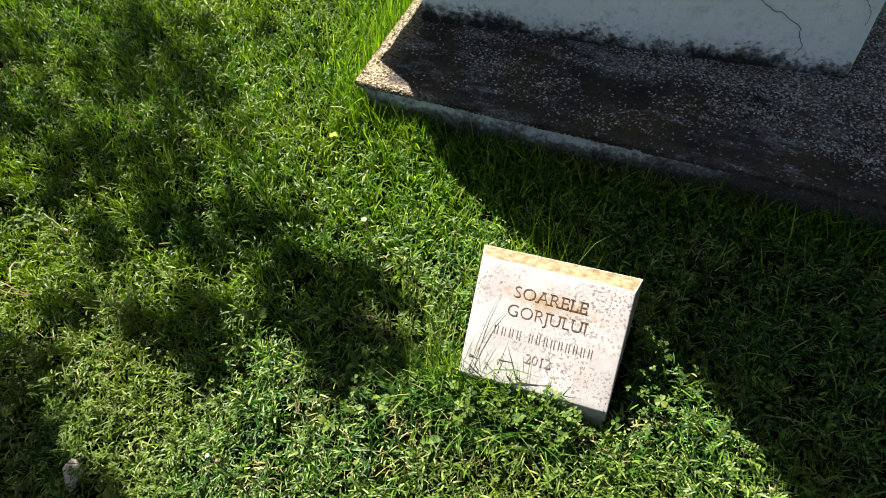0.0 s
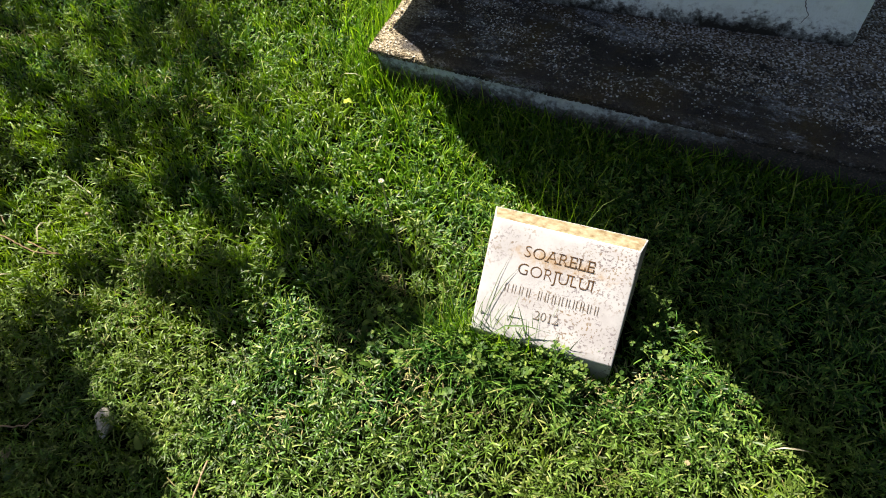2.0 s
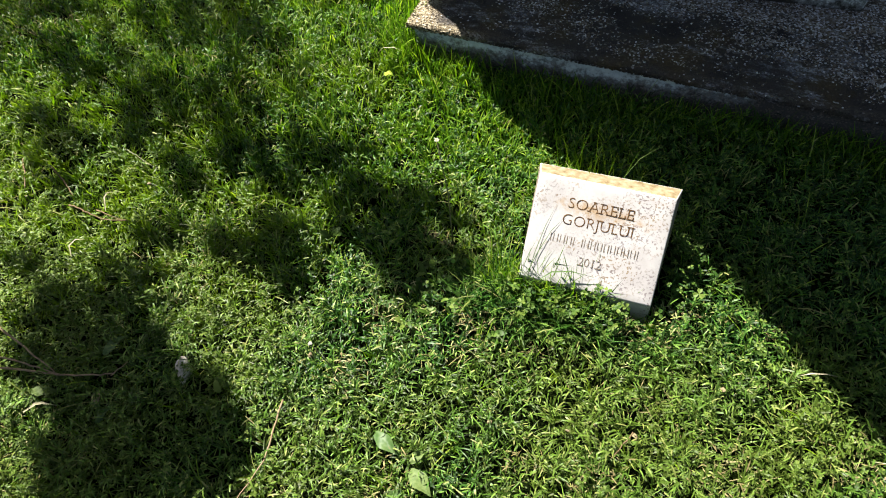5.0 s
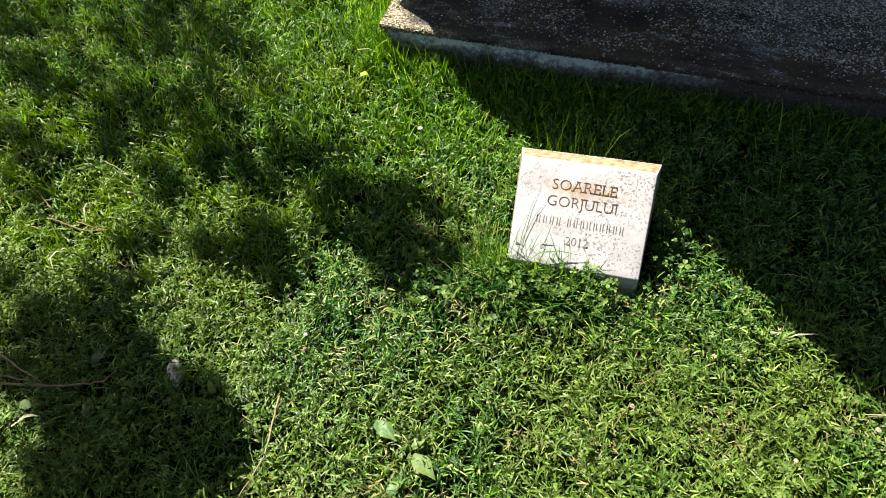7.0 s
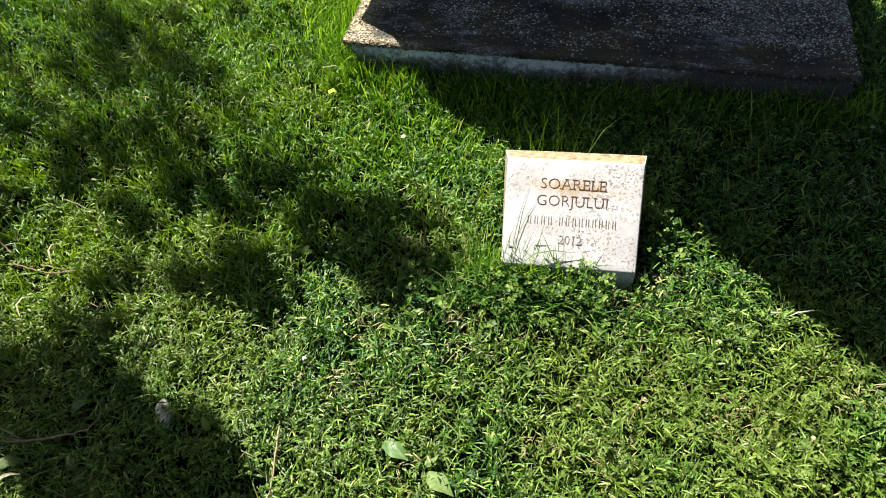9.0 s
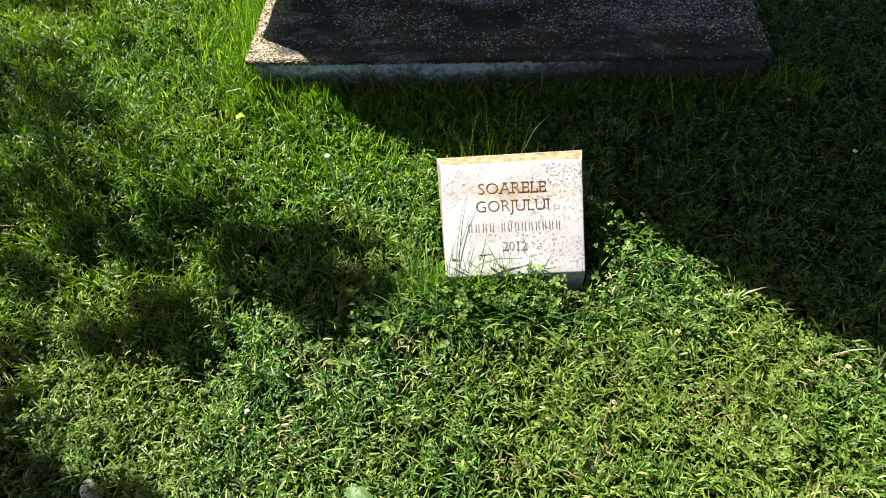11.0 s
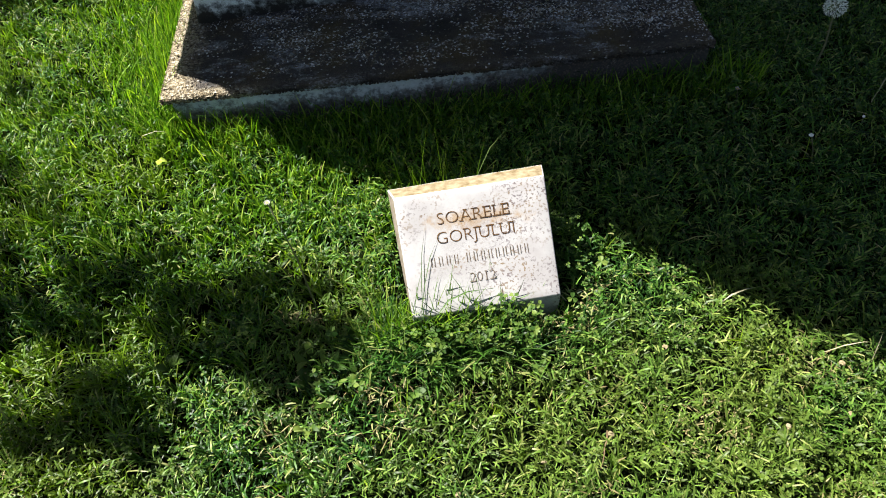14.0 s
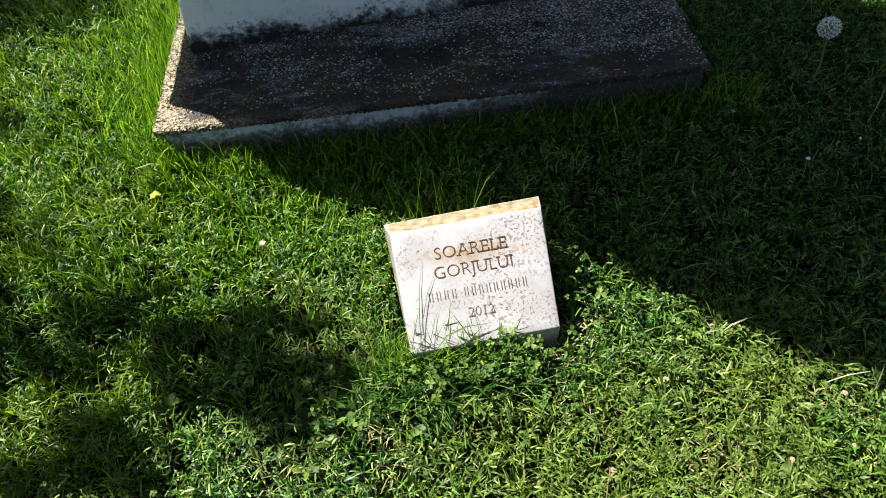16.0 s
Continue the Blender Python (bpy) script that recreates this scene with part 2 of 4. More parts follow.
def whitewash_material(name, base, mould_top, fade, foul=None, mould=(0.022, 0.02, 0.015)):
    """Old bluish whitewash: mottled, pitted, with black mould that creeps up from the foot; foul = (from x, to x) where the mould climbs."""
    m, nodes, links, bsdf = material(name)
    c = coords_of(nodes)
    cloud = texture(nodes, links, c, 7.0, 6.0)
    blotch = texture(nodes, links, c, 28.0, 8.0, 0.75)
    fine = texture(nodes, links, c, 60.0, 6.0, 0.7)
    wash = ramp(nodes, [(0.3, tuple(v * 0.9 for v in base)), (0.45, tuple(v * 0.97 for v in base)), (0.6, base)])
    links.new(cloud.outputs["Fac"], wash.inputs["Fac"])
    worn = ramp(nodes, [(0.36, (0.5, 0.5, 0.5)), (0.46, (0, 0, 0))])
    links.new(blotch.outputs["Fac"], worn.inputs["Fac"])
    mottled = mixed(nodes, links, wash.outputs["Color"], (0.6, 0.64, 0.63), worn.outputs["Color"])
    xyz = nodes.new("ShaderNodeSeparateXYZ")
    links.new(c, xyz.inputs[0])
    total = xyz.outputs[2]
    for source, gain in ((cloud, -0.12), (fine, -0.14), (blotch, -0.06)):
        g = nodes.new("ShaderNodeMath")
        g.operation = "MULTIPLY_ADD"
        links.new(source.outputs["Fac"], g.inputs[0])
        g.inputs[1].default_value = gain
        links.new(total, g.inputs[2])
        total = g.outputs[0]
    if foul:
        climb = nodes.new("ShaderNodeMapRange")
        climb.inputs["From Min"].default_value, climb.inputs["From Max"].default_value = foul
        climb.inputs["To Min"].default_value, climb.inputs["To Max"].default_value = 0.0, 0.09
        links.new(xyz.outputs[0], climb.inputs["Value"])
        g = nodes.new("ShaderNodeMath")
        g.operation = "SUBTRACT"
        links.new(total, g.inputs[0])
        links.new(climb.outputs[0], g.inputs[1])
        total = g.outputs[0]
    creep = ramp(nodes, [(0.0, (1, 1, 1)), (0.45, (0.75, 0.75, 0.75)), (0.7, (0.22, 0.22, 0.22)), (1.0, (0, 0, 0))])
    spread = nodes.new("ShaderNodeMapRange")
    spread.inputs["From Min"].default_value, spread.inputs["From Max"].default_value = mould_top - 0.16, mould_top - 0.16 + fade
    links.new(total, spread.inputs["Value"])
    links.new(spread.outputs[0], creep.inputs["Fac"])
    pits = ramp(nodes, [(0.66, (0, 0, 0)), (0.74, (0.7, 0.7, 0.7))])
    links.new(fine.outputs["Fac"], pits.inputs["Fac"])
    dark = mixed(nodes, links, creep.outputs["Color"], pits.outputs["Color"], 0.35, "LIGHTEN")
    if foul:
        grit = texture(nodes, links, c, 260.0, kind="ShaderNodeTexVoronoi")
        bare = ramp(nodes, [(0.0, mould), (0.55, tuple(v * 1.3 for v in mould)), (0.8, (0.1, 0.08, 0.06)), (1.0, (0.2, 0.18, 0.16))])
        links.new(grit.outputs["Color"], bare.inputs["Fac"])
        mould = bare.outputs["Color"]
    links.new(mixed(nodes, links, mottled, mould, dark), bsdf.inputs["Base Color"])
    bsdf.inputs["Roughness"].default_value = 0.85
    bumped(nodes, links, bsdf, blotch.outputs["Fac"], 0.9, 0.009)
    return m


def marble_material():
    """White stone with pinkish grey lichen specks that gather towards one side."""
    m, nodes, links, bsdf = material("speckled white stone")
    c = coords_of(nodes)
    veil = texture(nodes, links, c, 14.0, 5.0)
    speck = texture(nodes, links, c, 190.0, 3.0, 0.6)
    base = ramp(nodes, [(0.35, (0.312, 0.296, 0.292)), (0.6, (0.38, 0.37, 0.367))])
    links.new(veil.outputs["Fac"], base.inputs["Fac"])
    spots = ramp(nodes, [(0.54, (0, 0, 0)), (0.6, (0.85, 0.85, 0.85))])
    links.new(speck.outputs["Fac"], spots.inputs["Fac"])
    where = ramp(nodes, [(0.42, (0.07, 0.07, 0.07)), (0.6, (1, 1, 1))])
    patches = texture(nodes, links, c, 11.0, 4.0)
    xyz = nodes.new("ShaderNodeSeparateXYZ")
    links.new(c, xyz.inputs[0])
    side = nodes.new("ShaderNodeMath")
    side.operation = "MULTIPLY_ADD"
    side.inputs[1].default_value = 0.75
    links.new(xyz.outputs[0], side.inputs[0])
    links.new(patches.outputs["Fac"], side.inputs[2])
    links.new(side.outputs[0], where.inputs["Fac"])
    mask = mixed(nodes, links, spots.outputs["Color"], where.outputs["Color"], 1.0, "MULTIPLY")
    rust = texture(nodes, links, c, 30.0, 4.0)
    hue = ramp(nodes, [(0.45, (0.11, 0.085, 0.09)), (0.6, (0.16, 0.1, 0.038))])
    links.new(rust.outputs["Fac"], hue.inputs["Fac"])
    # a rusty smear runs across the upper line of letters
    lay = nodes.new("ShaderNodeMapping")
    lay.vector_type = "TEXTURE"
    lay.inputs["Location"].default_value, lay.inputs["Scale"].default_value = (0.02, 0.19, 0.212), (0.14, 0.026, 0.024)
    links.new(c, lay.inputs["Vector"])
    reach = nodes.new("ShaderNodeVectorMath")
    reach.operation = "LENGTH"
    links.new(lay.outputs[0], reach.inputs[0])
    ragged = nodes.new("ShaderNodeMath")
    ragged.operation = "MULTIPLY_ADD"
    ragged.inputs[1].default_value = 2.4
    links.new(texture(nodes, links, c, 60.0, 5.0, 0.7).outputs["Fac"], ragged.inputs[0])
    links.new(reach.outputs["Value"], ragged.inputs[2])
    smear = ramp(nodes, [(0.56, (0.68, 0.68, 0.68)), (0.84, (0, 0, 0))])
    half = nodes.new("ShaderNodeMath")
    half.operation = "MULTIPLY"
    half.inputs[1].default_value = 0.4
    links.new(ragged.outputs[0], half.inputs[0])
    links.new(half.outputs[0], smear.inputs["Fac"])
    speckled = mixed(nodes, links, base.outputs["Color"], hue.outputs["Color"], mask)
    links.new(mixed(nodes, links, speckled, (0.27, 0.165, 0.06), smear.outputs["Color"]), bsdf.inputs["Base Color"])
    bsdf.inputs["Roughness"].default_value = 0.6
    bumped(nodes, links, bsdf, speck.outputs["Fac"], 0.15, 0.001)
    return m


CONCRETE = concrete_material()
WHITEWASH = whitewash_material("mouldy whitewash", (0.9, 0.965, 0.975), 0.14, 0.06)
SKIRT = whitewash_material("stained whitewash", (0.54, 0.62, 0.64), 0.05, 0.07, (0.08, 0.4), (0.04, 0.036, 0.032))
STONE = marble_material()
OCHRE = plain_material("ochre lichen on stone", (0.09, 0.06, 0.024), (0.26, 0.215, 0.14), 62.0, 0.85, 0.5, 0.003)
RAW = plain_material("unpolished stone edge", (0.12, 0.1, 0.07), (0.22, 0.19, 0.15), 60.0, 0.85, 0.4, 0.002)


# ---- mesh helpers ----
def part(name, bm, mat, parent=None, label=""):
    """Links a bmesh as one mesh object, under a thing or a part."""
    mesh = bpy.data.meshes.new(name)
    bm.to_mesh(mesh)
    bm.free()
    for one in mat if isinstance(mat, (list, tuple)) else (mat,):
        mesh.materials.append(one)
    ob = new(name, mesh)
    if parent:
        ob.parent = parent
    if label:
        tagged(ob, label)
    return ob


def empty(name, label, category, group="", at=(0, 0, 0)):
    ob = new(name)
    ob.empty_display_size = 0.05
    ob.location = at
    return tagged(ob, label, category, group)


def hexahedron(corners, bevel=0.0, segments=2):
    """A solid with eight corners: four below, four above, both anticlockwise from the left front."""
    bm = bmesh.new()
    v = [bm.verts.new(c) for c in corners]
    for f in ((3, 2, 1, 0), (4, 5, 6, 7), (0, 1, 5, 4), (1, 2, 6, 5), (2, 3, 7, 6), (3, 0, 4, 7)):
        bm.faces.new([v[i] for i in f])
    if bevel:
        bmesh.ops.bevel(bm, geom=bm.edges[:], offset=bevel, segments=segments, affect="EDGES", profile=0.5)
    return bm


def box(x0, x1, y0, y1, z0, z1, bevel=0.0):
    return hexahedron([(x0, y0, z0), (x1, y0, z0), (x1, y1, z0), (x0, y1, z0), (x0, y0, z1), (x1, y0, z1), (x1, y1, z1), (x0, y1, z1)], bevel)


def roughen(bm, cell, amount, seed):
    """Cuts long edges to about the cell's length and moves the points a little, as worn stone is."""
    for _ in range(6):
        long = [e for e in bm.edges if e.calc_length() > cell * 1.6]
        if not long:
            break
        bmesh.ops.subdivide_edges(bm, edges=long, cuts=1, use_grid_fill=True)
    for v in bm.verts:
        v.co += noise.noise_vector(v.co * 9 + Vector((seed, 0, 0))) * amount + noise.noise_vector(v.co * 40 + Vector((0, seed, 0))) * amount * 0.6
    for f in bm.faces:
        f.smooth = True


def tube(bm, points, radii, sides=6):
    """A round stalk along points."""
    rings = []
    pts = [Vector(p) for p in points]
    for i, p in enumerate(pts):
        ahead = (pts[min(i + 1, len(pts) - 1)] - pts[max(i - 1, 0)]).normalized()
        side = ahead.cross(Vector((0.31, 0.17, 0.93))).normalized()
        up = side.cross(ahead)
        rings.append([bm.verts.new(p + (side * math.cos(a) + up * math.sin(a)) * radii[i]) for a in (2 * math.pi * k / sides for k in range(sides))])
    for a, b in zip(rings, rings[1:]):
        for k in range(sides):
            f = bm.faces.new((a[k], a[(k + 1) % sides], b[(k + 1) % sides], b[k]))
            f.smooth = True
    bm.faces.new(rings[0][::-1])
    bm.faces.new(rings[-1])
    return bm


def mesh_from(name, verts, faces, mat, smooth=True):
    """A mesh from arrays: faces is a list of arrays with one row of corners a face."""
    mesh = bpy.data.meshes.new(name)
    loops = np.concatenate([f.ravel() for f in faces]).astype(np.int32)
    totals = np.concatenate([np.full(len(f), f.shape[1]) for f in faces]).astype(np.int32)
    mesh.vertices.add(len(verts))
    mesh.vertices.foreach_set("co", verts.astype(np.float32).ravel())
    mesh.loops.add(len(loops))
    mesh.loops.foreach_set("vertex_index", loops)
    mesh.polygons.add(len(totals))
    starts = np.concatenate([[0], np.cumsum(totals)[:-1]]).astype(np.int32)
    mesh.polygons.foreach_set("loop_start", starts)
    mesh.polygons.foreach_set("loop_total", totals)
    mesh.polygons.foreach_set("use_smooth", np.full(len(totals), smooth))
    mesh.update(calc_edges=True)
    mesh.materials.append(mat)
    return new(name, mesh)


# ---- ground: one sheet to the horizon ----
def ground_z(x, y):
    near = np.exp(-((np.abs(x) / 6) ** 4 + (np.abs(y) / 6) ** 4))
    return near * (0.008 * np.sin(2.3 * x + 1.1 * y) + 0.006 * np.sin(5.1 * y - 3.7 * x + 1.0) + 0.004 * np.sin(11 * x + 7 * y))


far = np.array([3.4, 4, 5, 7, 10, 16, 30, 60, 120, 250, 500, 1000])
axis = np.concatenate([-far[::-1], np.arange(-3, 3.01, 0.06), far])
gx, gy = np.meshgrid(axis, axis)
n_axis = len(axis)
index = np.arange(n_axis * n_axis).reshape(n_axis, n_axis)
quads = np.stack([index[:-1, :-1], index[:-1, 1:], index[1:, 1:], index[1:, :-1]], -1).reshape(-1, 4)
ground = mesh_from("ground", np.stack([gx, gy, ground_z(gx, gy)], -1).reshape(-1, 3), [quads], SHADED_SOIL)
ground.data.materials.append(TURF)
middle = (gx[:-1, :-1] + gx[1:, 1:]) / 2, (gy[:-1, :-1] + gy[1:, 1:]) / 2
beyond = np.zeros(middle[0].shape, bool)
edge_of_lawn = [(-2.45, 0.4), (-1.15, -0.95), (0.2, -0.75), (0.85, -0.5), (1.55, 1.1), (0.7, 1.9), (-1.5, 1.9), (-2.45, 1.05)]
for (ax, ay), (bx, by) in zip(edge_of_lawn, edge_of_lawn[1:] + edge_of_lawn[:1]):
    beyond |= (bx - ax) * (middle[1] - ay) - (by - ay) * (middle[0] - ax) < 0
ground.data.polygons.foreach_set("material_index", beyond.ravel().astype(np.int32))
tagged(ground, "soil under a mown lawn, coloured near black as shade between blades", "lawn", kind="structure")


# ---- monument: base slab, pedestal, tall stele above ----
monument = empty("monument", "weathered whitewashed concrete monument on a broad slab", "monument", at=(0, 1.2, 0))


def under(ob, parent):
    ob.parent = parent
    ob.matrix_parent_inverse = Matrix.Translation(parent.location).inverted()
    return ob


bm = box(SLAB["x0"], SLAB["x1"], SLAB["y0"], SLAB["y1"], 0.117, SLAB["top"], 0.005)
roughen(bm, 0.03, 0.0055, 3)
under(part("base_slab", bm, CONCRETE, label="dark weathered aggregate concrete slab"), monument)
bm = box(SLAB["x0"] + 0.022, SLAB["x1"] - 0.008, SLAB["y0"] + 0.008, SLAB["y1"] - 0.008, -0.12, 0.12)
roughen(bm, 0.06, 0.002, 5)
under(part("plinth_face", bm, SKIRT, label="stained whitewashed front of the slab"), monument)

def aggregate(count):
    """Half-sunk pebbles over the slab's top and along its edges."""
    k = count // 4
    x = np.concatenate([rng.uniform(SLAB["x0"], SLAB["x1"], count), rng.uniform(SLAB["x0"], SLAB["x1"], k), np.full(k, SLAB["x0"])])
    y = np.concatenate([rng.uniform(SLAB["y0"], 1.3, count), np.full(k, SLAB["y0"]), rng.uniform(SLAB["y0"], 1.3, k)])
    z = np.concatenate([np.full(count, SLAB["top"] - 0.0012), rng.uniform(0.116, SLAB["top"] - 0.002, 2 * k)])
    n = len(x)
    r = rng.uniform(0.0012, 0.0032, n) * np.where(np.arange(n) < count, 1.0, rng.uniform(0.9, 1.7, n))
    a, s = rng.uniform(0, 2 * np.pi, n), rng.uniform(0.6, 1.0, n)
    e1 = np.stack([np.cos(a), np.sin(a), 0 * a], -1) * r[:, None]
    e2 = np.stack([-np.sin(a), np.cos(a), 0 * a], -1) * (r * s)[:, None]
    e3 = np.stack([0 * a, 0 * a, r * 0.7], -1)
    c = np.stack([x, y, z], -1)
    verts = np.stack([c + e1, c + e2, c - e1, c - e2, c + e3, c - e3, c + 0.6 * (e1 + e2), c - 0.6 * (e1 + e2)], 1).reshape(-1, 3)
    base = np.arange(n)[:, None] * 8
    tris = [base + np.array([t]) for t in ((0, 6, 4), (6, 1, 4), (1, 2, 4), (2, 7, 4), (7, 3, 4), (3, 0, 4), (6, 0, 5), (1, 6, 5), (2, 1, 5), (7, 2, 5), (3, 7, 5), (0, 3, 5))]
    ob = tagged(mesh_from("aggregate", verts, tris, CONCRETE, False), "small pebbles set in the slab", kind="stuff")
    under(ob, monument)


aggregate(9000)
PED = [(-0.648, 1.022), (0.467, 1.105), (0.45, 1.76), (-0.655, 1.72)]
bm = hexahedron([(x, y, 0.12) for x, y in PED] + [(x + (0.08 if x < 0 else 0.01), y + (0.006 if x < 0 and y < 1.1 else 0.001), 0.60) for x, y in PED], 0.008)
roughen(bm, 0.07, 0.003, 9)
pedestal = under(part("pedestal", bm, WHITEWASH, label="bluish whitewashed pedestal with black mould"), monument)

# The hewn block above, with an uneven flank: its shadow lies over the slab and the lawn.
STELE = [(-0.905, 0.969), (0.74, 1.12), (0.74, 1.366), (-0.9, 1.36)]
FLANK = [(0.54, 0.0), (0.7, 0.022), (0.9, -0.03), (1.12, -0.066), (1.35, -0.05), (1.75, 0.0), (2.1, 0.05), (2.35, 0.035), (2.65, -0.015), (3.0, -0.01), (4.1, 0.0)]
bm = bmesh.new()
rings = [[bm.verts.new((x + (bulge if x < 0 else 0.0), y, z)) for x, y in STELE] for z, bulge in FLANK]
for a, b in zip(rings, rings[1:]):
    for k in range(4):
        bm.faces.new((a[k], a[(k + 1) % 4], b[(k + 1) % 4], b[k]))
bm.faces.new(rings[0][::-1])
bm.faces.new(rings[-1])
under(part("stele", bm, WHITEWASH, label="tall whitewashed upper block"), monument)


def ribbon(points, width, normal):
    """A thin jagged strip along points that lie on a face."""
    bm = bmesh.new()
    last = None
    for i, p in enumerate(points):
        p = Vector(p)
        q = Vector(points[min(i + 1, len(points) - 1)]) - Vector(points[max(i - 1, 0)])
        side = q.cross(Vector(normal)).normalized() * width * (0.35 if i in (0, len(points) - 1) else random.uniform(0.6, 1.3))
        pair = bm.verts.new(p + side), bm.verts.new(p - side)
        if last:
            bm.faces.new((last[0], pair[0], pair[1], last[1]))
        last = pair
    return bm


def on_pedestal(x, z):
    return (x, 1.022 + (x + 0.648) * 0.0744 - 0.0045, z)


def jagged(path, steps, amount):
    out = []
    for (x0, z0), (x1, z1) in zip(path, path[1:]):
        for k in range(steps):
            f = k / steps
            out.append(on_pedestal(x0 + (x1 - x0) * f + random.uniform(-amount, amount), z0 + (z1 - z0) * f + random.uniform(-amount, amount)))
    out.append(on_pedestal(*path[-1]))
    return out


for path, width in (([(0.2, 0.34), (0.225, 0.316), (0.254, 0.294), (0.274, 0.293), (0.326, 0.259), (0.328, 0.24), (0.343, 0.211), (0.333, 0.184)], 0.0009), ([(0.42, 0.36), (0.433, 0.346), (0.448, 0.327), (0.455, 0.307), (0.452, 0.285)], 0.0006)):
    under(part("crack", ribbon(jagged(path, 5, 0.002), width, (0.08, -1, 0)), CRACK, label="thin dark crack"), monument)


# ---- inscribed stone ----
PU, PV, PN = Vector((0.9976, 0.0695, -0.0035)), Vector((0.05, -0.7508, -0.6587)), Vector((0.0484, -0.6569, 0.7524))
FTL = Vector((-0.137, 0.23, 0.246))
PW, PH = 0.288, 0.23


def on_plaque(u, v, lift=0.0):
    return FTL + PU * u + PV * v + PN * lift


plaque = empty("inscribed_stone", "white inscribed stone block with a sloping face, set in the lawn", "plaque", at=(0.01, 0.16, 0))
ftl, ftr, fbl, fbr = on_plaque(0, 0), on_plaque(PW, 0), on_plaque(0, PH), on_plaque(PW, PH)
btl, btr = Vector((-0.15, 0.27, 0.228)), Vector((0.156, 0.298, 0.224))
low = -0.06
corner = [(fbl.x, fbl.y + 0.006, low), (fbr.x, fbr.y + 0.006, low), (btr.x, btr.y, low), (btl.x, btl.y, low), fbl, fbr, btr, btl]
bm = bmesh.new()
vs = [bm.verts.new(c) for c in corner] + [bm.verts.new(ftl), bm.verts.new(ftr)]
for f, mat in (((3, 2, 1, 0), 0), ((0, 1, 5, 4), 0), ((4, 5, 9, 8), 0), ((8, 9, 6, 7), 1), ((2, 3, 7, 6), 2), ((1, 2, 6, 9, 5), 2), ((3, 0, 4, 8, 7), 2)):
    bm.faces.new([vs[i] for i in f]).material_index = mat
bmesh.ops.bevel(bm, geom=bm.edges[:], offset=0.0026, segments=2, affect="EDGES", profile=0.6)
bmesh.ops.triangulate(bm, faces=[f for f in bm.faces if len(f.verts) > 4])
roughen(bm, 0.014, 0.0004, 21)
under(part("block", bm, [STONE, OCHRE, RAW]), plaque)

face_turn = Matrix((PU, -PV, PN)).transposed().to_4x4()


def inscription(name, text, u0, u1, baseline, height, mat, label):
    """Letters cut from the built-in font, fitted to a width and a height on the stone's face."""
    curve = bpy.data.curves.new(name, "FONT")
    curve.body, curve.size, curve.extrude, curve.resolution_u = text, 1.0, 0.0, 3
    curve.offset = -0.017
    probe = bpy.data.objects.new(name, curve)
    mesh = bpy.data.meshes.new_from_object(probe)
    bpy.data.objects.remove(probe)
    co = np.array([v.co for v in mesh.vertices])
    low_c, high_c = co.min(0), co.max(0)
    levels = [y for y in np.round(co[:, 1], 3) if (np.abs(co[:, 1] - y) < 0.0015).sum() > 3]
    foot_y, cap = min(levels), max(levels)
    middle_y = (foot_y + cap) / 2
    bm = bmesh.new()
    bm.from_mesh(mesh)
    # fine serifs on the flat ends of the strokes, and small upturned ends on long arms
    flat = []
    for e in bm.edges:
        (xa, ya), (xb, yb) = sorted((v.co.x, v.co.y) for v in e.verts)
        if e.is_boundary and abs(ya - yb) < 0.002 and min(abs(ya - foot_y), abs(ya - cap)) < 0.02 and xb - xa > 0.03:
            flat.append((xa, xb, 1 if ya < middle_y else -1, ya))
    plain_count = len(bm.verts)
    for xa, xb, up, y in flat:
        long = xb - xa > 0.22
        quads = [(xa - 0.085, xb + (0.0 if long else 0.085), y - up * 0.01, y + up * 0.045)]
        if long:
            quads.append((xb - 0.05, xb + 0.015, y, y + up * 0.2))
        for x0, x1, y0, y1 in quads:
            loop = [(x0, y0), (x1, y0), (x1, y1), (x0, y1)]
            bm.faces.new([bm.verts.new((x, y2, 1.0)) for x, y2 in (loop if up > 0 else loop[::-1])])
    bm.to_mesh(mesh)
    bm.free()
    for v in mesh.vertices:
        fx, fy = (v.co.x - low_c[0]) / (high_c[0] - low_c[0]), v.co.y / high_c[1]
        v.co = on_plaque(u0 + fx * (u1 - u0), baseline - fy * height, 0.001 if v.index >= plain_count else 0.0008)
    mesh.materials.clear()
    mesh.materials.append(mat)
    ob = new(name, mesh)
    under(ob, plaque)
    tagged(ob, label)


inscription("inscription", "SOARELE", 0.0745, 0.212, 0.0615, 0.022, INK, "brown engraved capitals")
inscription("inscription", "GORJULUI", 0.0685, 0.217, 0.098, 0.0225, INK, "brown engraved capitals")
inscription("inscription", "2012", 0.121, 0.169, 0.179, 0.018, PALE_INK, "worn engraved numerals")
for u0, u1, count in ((0.048, 0.107, 4), (0.116, 0.242, 9)):
    pitch_u = (u1 - u0) / count
    for k in range(count):
        for near, far_u in ((0.22, 0.32), (0.62, 0.7)):
            ua, ub = u0 + (k + near) * pitch_u, u0 + (k + far_u) * pitch_u
            bm = bmesh.new()
            bm.faces.new([bm.verts.new(on_plaque(u, v, 0.0008)) for u, v in ((ua, 0.1395), (ub, 0.1395), (ub, 0.1215), (ua, 0.1215))])
            under(part("engraved_bar", bm, PALE_INK), plaque)


# ---- tree that shades the lawn ----
CAST = Vector((TO_SUN.x / TO_SUN.z, TO_SUN.y / TO_SUN.z, 1.0))
